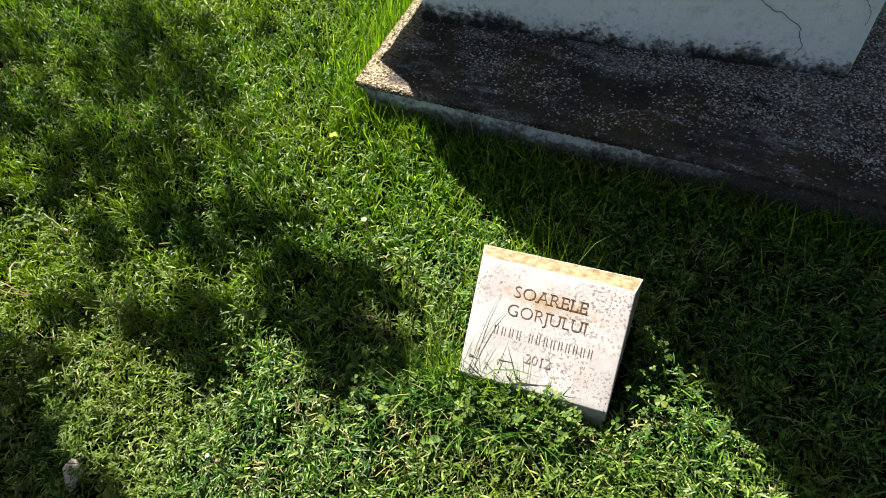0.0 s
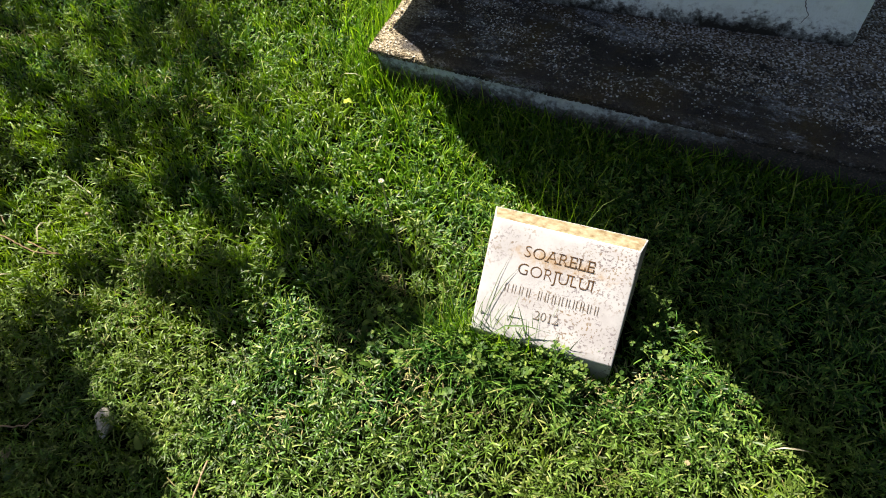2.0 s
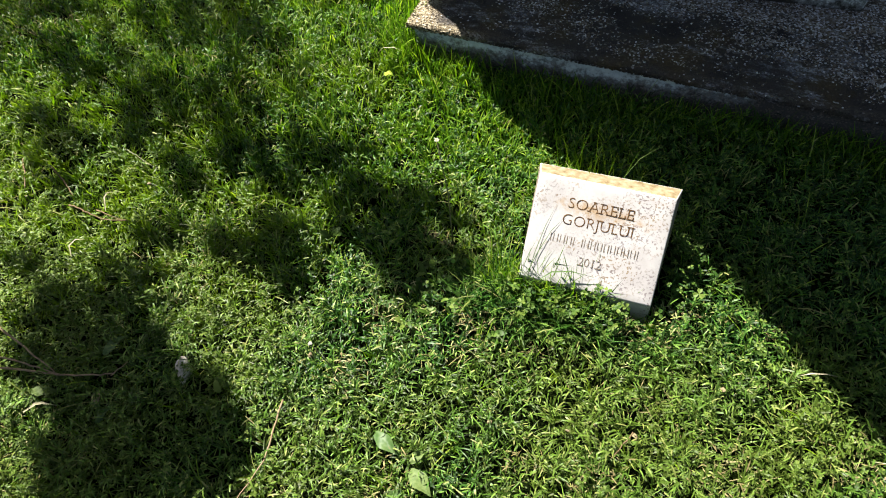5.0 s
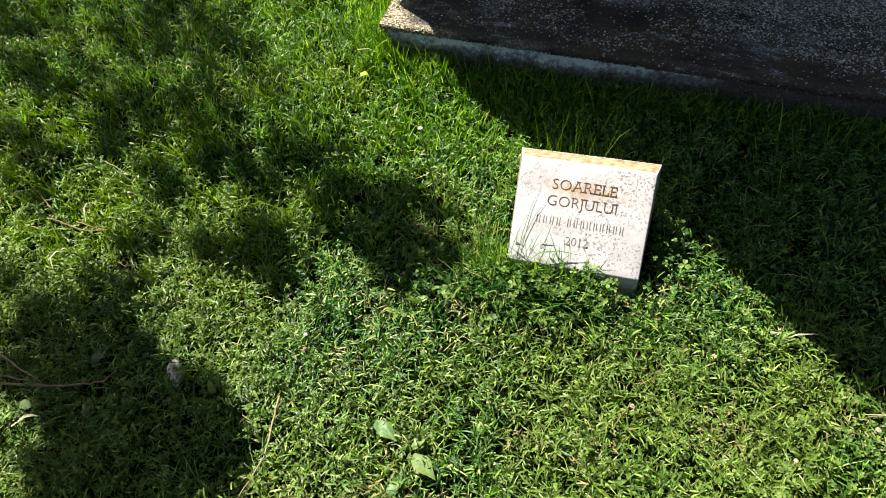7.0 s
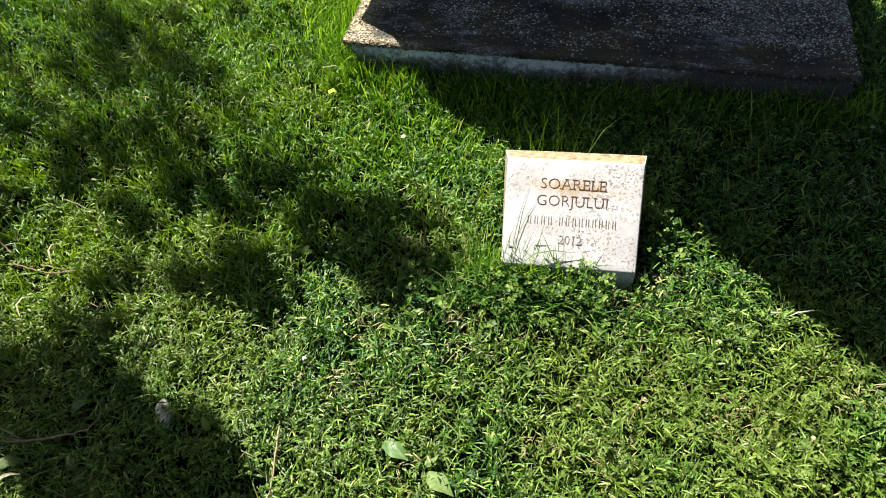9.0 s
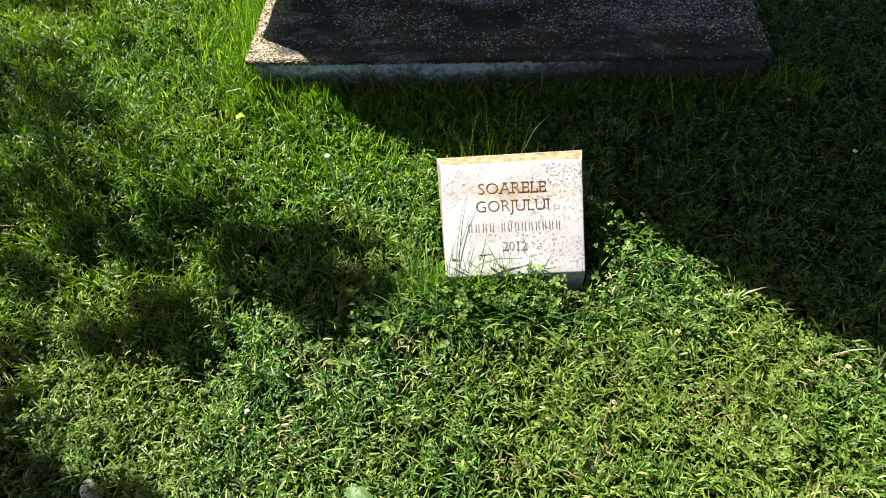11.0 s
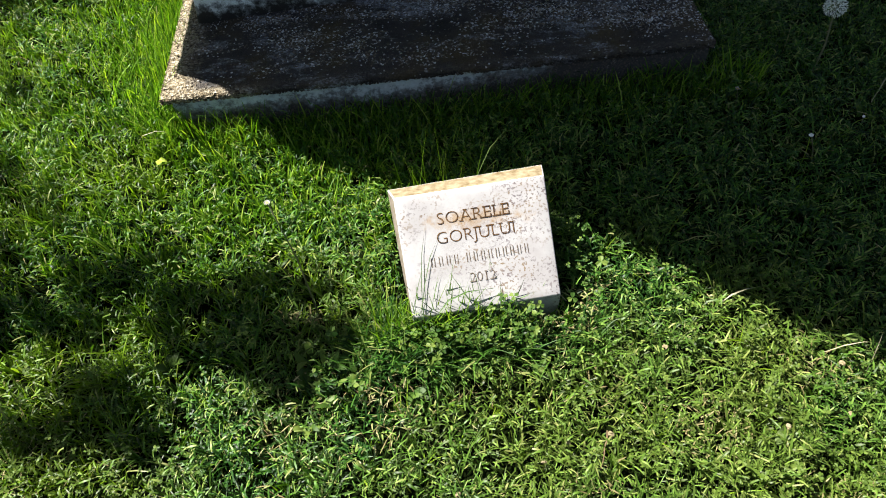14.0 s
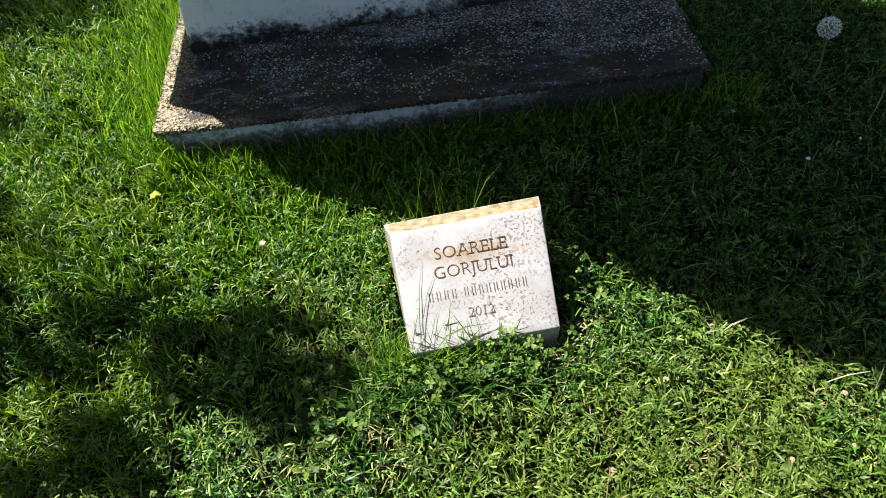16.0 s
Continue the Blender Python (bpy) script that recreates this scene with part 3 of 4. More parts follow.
# Leafy sprays of the tree's lower boughs, given by the line on the lawn under the sun's rays and the number of leaf clumps on it.
UPPER_SPRAYS = [(-2.02, 0.56, -1.83, 0.6, 6), (-1.92, 0.44, -1.7, 0.48, 7), (-1.8, 0.35, -1.71, 0.37, 3), (-2.11, 0.67, -1.98, 0.7, 4), (-1.65, 0.38, -1.57, 0.43, 3), (-1.52, 0.55, -1.41, 0.38, 4), (-1.67, 0.69, -1.61, 0.64, 2), (-1.52, 0.81, -1.29, 0.84, 6),
                (-1.33, 0.64, -1.16, 0.67, 5), (-1.47, 0.67, -1.41, 0.6, 2), (-1.41, 0.31, -1.08, 0.41, 11), (-1.39, 0.25, -1.26, 0.28, 5), (-1.39, 0.2, -1.32, 0.21, 2), (-1.18, 0.14, -1.09, 0.1, 2), (-1.11, 0.3, -1.03, 0.19, 4), (-1.05, 0.32, -0.87, 0.31, 5),
                (-1.4, 0.93, -1.2, 0.98, 3), (-1.95, 0.62, -1.7, 0.66, 4)]
MIDDLE_SPRAYS = [(-0.83, 0.28, -0.67, 0.34, 6), (-0.8, 0.18, -0.66, 0.24, 5), (-0.67, 0.17, -0.47, 0.24, 7), (-0.62, 0.11, -0.5, 0.16, 5), (-0.51, 0.14, -0.36, 0.1, 5), (-0.4, 0.04, -0.31, 0.03, 3), (-0.53, 0.08, -0.45, 0.11, 3),
                 (-0.81, 0.03, -0.72, 0.01, 4), (-0.77, -0.05, -0.63, -0.1, 3), (-1.51, 0.06, -1.42, -0.03, 2), (-1.47, 0.13, -1.34, 0.18, 3), (-1.67, 0.13, -1.58, 0.13, 2), (-1.1, -0.1, -1.06, -0.09, 2), (-1.1, -0.22, -1, -0.28, 3), (-1.33, -0.28, -1.24, -0.33, 3)]
LOWER_SPRAYS = [(-1.06, -0.25, -1.03, -0.21, 2), (-1.09, -0.3, -0.98, -0.32, 2), (-1.16, -0.39, -1, -0.37, 3), (-1.03, -0.41, -0.88, -0.38, 4), (-1.13, -0.49, -0.78, -0.42, 10), (-0.97, -0.51, -0.87, -0.51, 4), (-0.74, -0.44, -0.65, -0.43, 5), (-0.72, -0.49, -0.62, -0.48, 5),
                (-0.88, -0.54, -0.71, -0.52, 7), (-0.9, -0.59, -0.59, -0.51, 12), (-0.91, -0.63, -0.56, -0.55, 13), (-0.88, -0.65, -0.62, -0.6, 8), (-0.86, -0.7, -0.68, -0.66, 4),
                 (-0.8, -0.01, -0.72, -0.02, 3), (-0.78, -0.06, -0.69, -0.07, 4), (-0.46, 0.08, -0.37, 0.1, 3), (-0.44, 0.03, -0.37, 0.0, 2), (-0.88, -0.05, -0.8, -0.06, 3),  (-0.47, 0.21, -0.34, 0.2, 4), (-0.44, 0.13, -0.36, 0.12, 3), (-0.38, 0.08, -0.29, 0.07, 2), (-0.79, 0.04, -0.71, 0.04, 4), (-0.78, -0.01, -0.72, -0.03, 2), (-1.02, 0.18, -0.88, 0.16, 4), (-1.03, 0.25, -0.98, 0.26, 2)]
tree = empty("tree", "leafy broadleaved tree beside the lawn", "tree", at=(-5.3, 3.65, 0))
bm = tube(bmesh.new(), [(-5.3, 3.65, -0.2), (-5.25, 3.6, 0.6), (-5.1, 3.45, 1.4), (-4.8, 3.25, 2.4), (-4.6, 3.15, 3.8), (-4.5, 3.05, 5.1)], [0.24, 0.19, 0.16, 0.12, 0.08, 0.02], 12)
under(part("trunk", bm, BARK), tree)
clumps = []
for x0, y0, x1, y1, count in UPPER_SPRAYS + MIDDLE_SPRAYS + LOWER_SPRAYS:
    h, before = random.uniform(2.1, 3.0), None
    count = max(2, round(count * (1.0 if y0 < -0.38 else 0.6 if y0 < 0.05 else 0.46)))
    for k in range(count):
        f = 1 - k / max(1, count - 1)
        spot = Vector((x0 + (x1 - x0) * f + random.gauss(0, 0.012), y0 + (y1 - y0) * f + random.gauss(0, 0.012), 0.05)) + CAST * (h + random.uniform(-0.12, 0.12))
        clumps.append((spot, random.uniform(0.037, 0.052) * (1.3 if y0 < -0.35 else 1.0), before))
        before = spot
# thin outer twigs with a few leaves each
for (x0, x1, y0, y1), count in (((-2.05, -1.0, 0.1, 0.95), 16), ((-2.1, -1.2, 0.5, 1.05), 8)):
    for _ in range(count):
        clumps.append((Vector((random.uniform(x0, x1), random.uniform(y0, y1), 0.05)) + CAST * random.uniform(2.3, 3.2), 0.03, None))
for i in range(240):
    a, r, h = random.uniform(0, 2 * math.pi), 2.6 * math.sqrt(random.random()), random.uniform(2.4, 5.5)
    spot = Vector((-5.0 + r * math.cos(a), 3.45 + r * math.sin(a), h))
    lands = spot - CAST * (h - 0.05)
    if lands.x < -2.2 or lands.y > 1.1 + 0.5 * (lands.x + 1.9) or lands.y < -1.2:
        clumps.append((spot, random.uniform(0.16, 0.28), spot - Vector((0.2, -0.2, 0.3))))
limb_tops = [Vector(p) for p in ((-4.3, 3.35, 3.9), (-4.1, 3.05, 4.7), (-4.7, 2.45, 4.3), (-3.6, 2.2, 3.4), (-4.5, 4.05, 4.5), (-5.7, 4.45, 4.1), (-6.1, 3.05, 3.7))]
for tip in limb_tops:
    root = Vector((-4.95, 3.35, 1.9 + 0.25 * (tip.z - 2.7)))
    mid = root.lerp(tip, 0.5) + Vector((0, 0, 0.25))
    under(part("limb", tube(bmesh.new(), [root, root.lerp(mid, 0.5) + Vector((0, 0, 0.06)), mid, mid.lerp(tip, 0.6), tip], [0.06, 0.05, 0.035, 0.02, 0.008], 8), BARK), tree)
bm = bmesh.new()
for spot, r, before in clumps:
    start = before or min(limb_tops, key=lambda p: (p - spot).length)
    sag = Vector((0, 0, 0.0 if before else 0.12))
    tube(bm, [start, start.lerp(spot, 0.5) + sag, spot], [0.002, 0.002, 0.0016] if before else [0.003, 0.002, 0.0015], 4)
under(tagged(part("twigs", bm, BARK), "thin leafy twigs of the crown", kind="stuff"), tree)
leaf_v, leaf_f = [], []
for spot, r, before in clumps:
    count = int(min(60, 36 * (r / 0.045) ** 1.5) if r < 0.1 else 36 * (r / 0.058) ** 1.5)
    spread = 0.1 if r < 0.04 else r
    for _ in range(count):
        d = rng.normal(size=3)
        p = np.array(spot) + d / np.linalg.norm(d) * spread * rng.random() ** 0.42
        d, e = rng.normal(size=3), rng.normal(size=3)
        d /= np.linalg.norm(d)
        e = np.cross(d, e)
        e /= np.linalg.norm(e)
        n, s = np.cross(d, e), rng.uniform(0.02, 0.034)
        k = len(leaf_v)
        leaf_v += [p - d * s, p - d * 0.3 * s + e * 0.55 * s + n * 0.1 * s, p + d * 0.4 * s + e * 0.45 * s, p + d * s - n * 0.1 * s, p + d * 0.4 * s - e * 0.45 * s, p - d * 0.3 * s - e * 0.55 * s + n * 0.1 * s]
        leaf_f.append(range(k, k + 6))
crown = mesh_from("crown", np.array(leaf_v), [np.array([list(f) for f in leaf_f])], LEAVES, False)
under(crown, tree)


# ---- lawn: blades, clover, thatch ----
VIEW = np.array([(-2.45, 0.4), (-1.15, -0.95), (0.2, -0.75), (0.85, -0.5), (1.55, 1.1), (0.7, 1.9), (-1.5, 1.9), (-2.45, 1.05)])


def inside(x, y, poly):
    ok = np.ones(len(x), bool)
    for (ax, ay), (bx, by) in zip(poly, np.roll(poly, -1, 0)):
        ok &= (bx - ax) * (y - ay) - (by - ay) * (x - ax) >= 0
    return ok


def free_ground(x, y, margin=0.0):
    slab = (x > SLAB["x0"] - margin) & (x < SLAB["x1"] + margin) & (y > SLAB["y0"] - margin) & (y < SLAB["y1"] + margin)
    stone = (x > -0.152 - margin) & (x < 0.17 + margin) & (y > 0.078 - margin) & (y < 0.3 + margin)
    return ~(slab | stone)


def wavy(x, y, scale, seed):
    """A smooth random field between 0 and 1."""
    g = np.random.default_rng(seed)
    total = 0
    for k in range(6):
        a, f, p = g.uniform(0, 2 * np.pi), scale * g.uniform(0.5, 1.7), g.uniform(0, 2 * np.pi)
        total = total + np.sin(f * (x * np.cos(a) + y * np.sin(a)) + p)
    return 0.5 + total / 7.0


def scatter(count, area=None, keep=None):
    """Random places on the free lawn: most in the part that the path overlooks, a few round it."""
    x0, x1, y0, y1 = area or (-2.6, 1.7, -1.1, 2.0)
    x, y = rng.uniform(x0, x1, count), rng.uniform(y0, y1, count)
    ok = free_ground(x, y)
    if not area:
        ok &= inside(x, y, VIEW) | (rng.random(count) < 0.3)
    if keep is not None:
        ok &= rng.random(count) < keep(x, y)
    return x[ok], y[ok]


def blades(name, x, y, length, width, lean0, lean1, mat, label, levels=3, azimuth=None, base=0.0, twist=0.5, mown=False):
    """Grass blades that start at lean0 from upright and bend over to lean1; mown ones end in a slanting cut."""
    n = len(x)
    az = rng.uniform(0, 2 * np.pi, n) if azimuth is None else azimuth
    dx, dy = np.cos(az), np.sin(az)
    tw = az + np.pi / 2 + rng.normal(0, twist, n)
    wx, wy = np.cos(tw), np.sin(tw)
    s = np.linspace(0, 1, levels)
    px, py, pz = x.copy(), y.copy(), ground_z(x, y) + base
    rows, widths = [], [0.75, 1.0, 0.85, 0.6] if levels > 3 else [0.8, 1.0]
    for i in range(levels):
        if i:
            a = lean0 + (lean1 - lean0) * (s[i - 1] + s[i]) / 2
            step = length / (levels - 1)
            px, py, pz = px + dx * np.sin(a) * step, py + dy * np.sin(a) * step, pz + np.cos(a) * step
        if mown and i == levels - 1:
            w, cut = width * 0.3, length * rng.uniform(-0.12, 0.12, n)
            rows += [np.stack([px - wx * w + dx * cut, py - wy * w + dy * cut, pz], -1), np.stack([px + wx * w, py + wy * w, pz], -1)]
        elif i < levels - 1:
            w = width * widths[i] / 2
            rows += [np.stack([px - wx * w, py - wy * w, pz], -1), np.stack([px + wx * w, py + wy * w, pz], -1)]
        else:
            rows.append(np.stack([px, py, pz], -1))
    per = len(rows)
    verts = np.stack(rows, 1).reshape(-1, 3)
    b = np.arange(n)[:, None] * per
    faces = [b + np.array([[2 * i, 2 * i + 1, 2 * i + 3, 2 * i + 2]]) for i in range(levels - 1 if mown else levels - 2)]
    if not mown:
        faces.append(b + np.array([[per - 3, per - 2, per - 1]]))
    return tagged(mesh_from(name, verts, faces, mat), label, "grass", kind="stuff")


def clumped(x, y):
    """Hand-sized and finger-sized clumps of the turf, 0 in the gaps between them and 1 on top."""
    return np.clip(0.5 + 0.9 * (wavy(x, y, 52.0, 61) - 0.5) + 1.1 * (wavy(x, y, 110.0, 62) - 0.5) + 1.1 * (wavy(x, y, 210.0, 63) - 0.5), 0, 1)


def height_field(x, y):
    """How tall the turf stands: longer round the stone and along the slab, uneven elsewhere."""
    h = (0.044 + 0.026 * wavy(x, y, 7.0, 11)) * (0.5 + 0.95 * clumped(x, y))
    near_slab = np.maximum(SLAB["y0"] - y, 0) + np.maximum(SLAB["x0"] - x, 0) * 1.0 + np.maximum(x - SLAB["x1"], 0)
    h = h + np.where(x < SLAB["x0"], 0.03, 0.008) * np.exp(-(near_slab / 0.09) ** 2)
    stone = np.hypot(np.maximum(np.abs(x - 0.01) - 0.16, 0), np.maximum(np.abs(y - 0.19) - 0.11, 0))
    bare = np.exp(-((x - 0.155) / 0.05) ** 2 - ((y - 0.04) / 0.05) ** 2)
    return (h + 0.014 * np.exp(-(stone / 0.07) ** 2)) * (1 - 0.6 * bare)


def tufts(count, per, spread, keep=None):
    """Blades in small tufts: places, the way each leans out from its tuft's middle, and the tuft's own vigour."""
    cx, cy = scatter(count, None, keep)
    k = rng.integers(per[0], per[1], len(cx))
    owner = np.repeat(np.arange(len(cx)), k)
    a, r = rng.uniform(0, 2 * np.pi, len(owner)), spread * np.sqrt(rng.random(len(owner)))
    lead = rng.uniform(0, 2 * np.pi, len(cx))[owner]
    x, y = cx[owner] + r * np.cos(a), cy[owner] + r * np.sin(a)
    ok = free_ground(x, y)
    out = np.where(rng.random(len(a)) < 0.6, a + rng.normal(0, 0.5, len(a)), lead + rng.normal(0, 0.6, len(a)))
    vigour = rng.uniform(0.65, 1.3, len(cx))[owner]
    return x[ok], y[ok], out[ok], vigour[ok]


def fine_field(x, y):
    """1 where the lawn is fine long grass, beside the slab and under the tree; 0 where it is short and leafy."""
    edge = 0.22 - 0.48 / (1 + np.exp((x + 0.6) / 0.12))
    return 1 / (1 + np.exp(-(y - edge) / 0.1)) / (1 + np.exp((x + 0.05) / 0.12))


x, y, out, vigour = tufts(34000, (4, 9), 0.012, lambda x, y: (1 - 0.75 * fine_field(x, y)) * (0.4 + 0.75 * clumped(x, y)))
n = len(x)
blades("short_grass", x, y, height_field(x, y) * vigour * rng.uniform(0.5, 1.0, n), rng.uniform(0.002, 0.0038, n), rng.uniform(0.0, 0.5, n), rng.uniform(0.7, 2.3, n), GRASS, "short mown green grass blades of a lawn", 4, out, mown=True)
x, y, out, vigour = tufts(70000, (4, 9), 0.012, lambda x, y: (1 - 0.72 * fine_field(x, y)) * (0.22 + 0.95 * clumped(x, y)))
n = len(x)
blades("leafy_turf", x, y, vigour * rng.uniform(0.011, 0.024, n), rng.uniform(0.002, 0.0043, n), rng.uniform(0.0, 1.2, n), rng.uniform(1.0, 2.5, n), GRASS, "short leafy shoots and mown tips of a lawn", 4, out, height_field(x, y) * rng.uniform(0.3, 0.9, n), 0.9, True)

x, y, out, vigour = tufts(66000, (4, 9), 0.012, lambda x, y: (0.05 + 0.9 * fine_field(x, y)) * (0.3 + 0.8 * clumped(x, y)))
n = len(x)
blades("fine_grass", x, y, np.where(x < -0.85, 0.68, 0.8) * height_field(x, y) * vigour * rng.uniform(0.55, 1.2, n), rng.uniform(0.0024, 0.0046, n), rng.uniform(0.0, 0.5, n), rng.uniform(0.35, 1.5, n), TALL, "fine bright green grass blades of a lawn", 5, out)

# coarser turf round about, thinning out with distance
x, y = scatter(150000, (-6.5, 5.5, -4.5, 6.0), lambda x, y: np.where((x > -2.5) & (x < 1.65) & (y > -1.05) & (y < 1.95), 0.0, np.clip(1.35 - np.hypot(x + 0.5, y - 0.6) / 5.0, 0.0, 0.8)))
n = len(x)
blades("outer_lawn", x, y, rng.uniform(0.035, 0.085, n), rng.uniform(0.007, 0.014, n), rng.uniform(0.0, 0.6, n), rng.uniform(0.6, 1.8, n), GRASS, "mown green lawn round the monument", 3)

x, y = scatter(3600, keep=lambda x, y: (0.3 + 0.7 * wavy(x, y, 5.0, 4)) * np.where(y > 0.3, 1.0, 0.22))
n = len(x)
blades("long_grass", x, y, height_field(x, y) * rng.uniform(1.0, 1.5, n), rng.uniform(0.0022, 0.004, n), rng.uniform(0.0, 0.6, n), rng.uniform(0.8, 2.0, n), TALL, "longer grass blades bending over the lawn", 5)

x, y = scatter(1100, (-0.65, 0.05, 0.36, 0.66))
n = len(x)
blades("long_grass", x, y, rng.uniform(0.04, 0.08, n), rng.uniform(0.0026, 0.005, n), rng.uniform(0, 0.4, n), rng.uniform(0.4, 1.6, n), TALL, "long lit grass between the slab and the stone", 5)

# upright grass that the mower missed along the slab's side and front
x, y = scatter(9000, (-1.15, -0.703, 0.62, 1.9), lambda x, y: np.exp(-((-0.70 - x) / 0.16) ** 2) * np.clip((y - 0.66) / 0.25, 0, 1))
n = len(x)
blades("uncut_grass", x, y, rng.uniform(0.06, 0.145, n), rng.uniform(0.0026, 0.005, n), rng.uniform(0, 0.3, n), rng.uniform(0.3, 1.4, n), TALL, "bright uncut grass along the slab", 5, rng.normal(0.3, 1.2, n))
x, y = scatter(420, (-0.765, -0.703, 0.74, 1.5))
n = len(x)
blades("uncut_grass", x, y, rng.uniform(0.14, 0.23, n), rng.uniform(0.0018, 0.0034, n), rng.uniform(0, 0.25, n), rng.uniform(0.2, 0.9, n), TALL, "long grass leaning over the slab's sunny edge", 5, rng.normal(0.2, 1.0, n))
x, y = scatter(170, (-0.76, -0.48, 0.665, 0.72))
n = len(x)
blades("uncut_grass", x, y, rng.uniform(0.07, 0.14, n), rng.uniform(0.002, 0.004, n), rng.uniform(0, 0.3, n), rng.uniform(0.2, 1.1, n), TALL, "tufts of grass at the slab's corner", 5)
x, y = scatter(60, (-0.72, -0.65, 0.69, 0.718))
n = len(x)
blades("uncut_grass", x, y, rng.uniform(0.07, 0.13, n), rng.uniform(0.0024, 0.0042, n), rng.uniform(0, 0.25, n), rng.uniform(0.2, 0.9, n), TALL, "tuft of grass against the slab's corner", 5)
x, y = scatter(6400, (-0.75, 0.8, 0.5, 0.722), lambda x, y: np.exp(-((0.722 - y) / 0.08) ** 2))
n = len(x)
blades("uncut_grass", x, y, np.where(rng.random(n) < 0.15, 1.3, 0.95) * rng.uniform(0.035, 0.115, n), rng.uniform(0.002, 0.0042, n), rng.uniform(0, 0.35, n), rng.uniform(0.3, 1.4, n), TALL, "uncut grass in front of the slab", 5)
x, y = scatter(44, (-0.17, 0.06, 0.3, 0.33))
n = len(x)
blades("uncut_grass", x, y, rng.uniform(0.2, 0.31, n), rng.uniform(0.0011, 0.0018, n), rng.uniform(0, 0.12, n), rng.uniform(0.1, 0.45, n), TALL, "thin uncut grass behind the inscribed stone", 5)
x, y = scatter(380, (-0.2, 0.2, 0.04, 0.078), lambda x, y: np.where(x < 0.02, 1.0, np.where(x < 0.09, 0.6, 0.12)))
n = len(x)
blades("uncut_grass", x, y, np.where(x < 0.02, 1.2, 0.95) * rng.uniform(0.07, 0.135, n), rng.uniform(0.002, 0.0042, n), rng.uniform(0, 0.3, n), rng.uniform(0.1, 1.1, n), TALL, "grass standing against the inscribed stone", 5)
x, y = scatter(110, (-0.18, 0.0, 0.035, 0.078))
n = len(x)
blades("uncut_grass", x, y, rng.uniform(0.1, 0.165, n), rng.uniform(0.002, 0.0042, n), rng.uniform(0, 0.3, n), rng.uniform(0.1, 0.9, n), TALL, "tall tuft at the corner of the inscribed stone", 5)
x, y = scatter(26, (-0.13, 0.1, 0.06, 0.078))
n = len(x)
blades("grass_stalks", x, y, rng.uniform(0.12, 0.2, n), rng.uniform(0.0014, 0.0026, n), rng.uniform(0.1, 0.5, n), rng.uniform(0.5, 1.0, n), TALL, "thin stalks leaning over the inscribed face", 5, np.pi / 2 + rng.normal(0, 0.6, n))
x, y = scatter(6, (-0.13, -0.06, 0.055, 0.078))
n = len(x)
blades("grass_stalks", x, y, rng.uniform(0.17, 0.23, n), rng.uniform(0.002, 0.003, n), rng.uniform(0.0, 0.25, n), rng.uniform(0.2, 0.6, n), TALL, "tall thin stalks before the inscribed face", 5, rng.uniform(-0.6, 1.2, n))
x, y = scatter(1150, (-0.24, 0.24, -0.03, 0.06), lambda x, y: np.where((x > 0.1) & (x < 0.2), 0.15, 1.0))
n = len(x)
blades("uncut_grass", x, y, np.where(x > 0.07, 0.7, 1.0) * rng.uniform(0.06, 0.15, n), rng.uniform(0.0022, 0.0042, n), rng.uniform(0, 0.5, n), rng.uniform(0.5, 1.7, n), GRASS, "tufts of grass at the foot of the inscribed stone", 5)


def clover(name, x, y, height, size, label, tip=0.35):
    """Leaves of three folded leaflets on thin stalks."""
    n = len(x)
    turn, tilt, way = rng.uniform(0, 2 * np.pi, n), np.abs(rng.normal(0, tip, n)), rng.uniform(0, 2 * np.pi, n)
    # unit vectors of each leaf
    normal = np.stack([np.sin(tilt) * np.cos(way), np.sin(tilt) * np.sin(way), np.cos(tilt)], -1)
    e1 = np.cross(normal, np.stack([np.sin(turn), -np.cos(turn), 0 * turn], -1))
    e1 /= np.linalg.norm(e1, axis=1)[:, None]
    e2 = np.cross(normal, e1)
    centre = np.stack([x, y, ground_z(x, y) + height], -1)
    shape = [(0.0, 0.0, 0.0), (0.45, -0.42, 0.12), (0.95, -0.36, 0.14), (0.93, 0.0, 0.0), (0.95, 0.36, 0.14), (0.45, 0.42, 0.12)]
    rows = []
    for k in range(3):
        a = 2 * np.pi * k / 3
        ca, sa = np.cos(a), np.sin(a)
        d1, d2 = e1 * ca + e2 * sa, -e1 * sa + e2 * ca
        for u, v, w in shape:
            rows.append(centre + size[:, None] * (d1 * u + d2 * v + normal * (w - 0.12 * u)))
    foot = np.stack([x + rng.normal(0, 0.008, n), y + rng.normal(0, 0.008, n), ground_z(x, y)], -1)
    rows += [foot - e2 * 0.0006, foot + e2 * 0.0006]
    per = len(rows)
    verts = np.stack(rows, 1).reshape(-1, 3)
    b = np.arange(n)[:, None] * per
    quads = [b + np.array([[6 * k, 6 * k + i, 6 * k + i + 1, 6 * k + 3]]) if i == 1 else b + np.array([[6 * k, 6 * k + 3, 6 * k + 4, 6 * k + 5]]) for k in range(3) for i in (1, 3)]
    return tagged(mesh_from(name, verts, quads + [b + np.array([[18, 19, 0]])], CLOVER, False), label, "clover", kind="stuff")


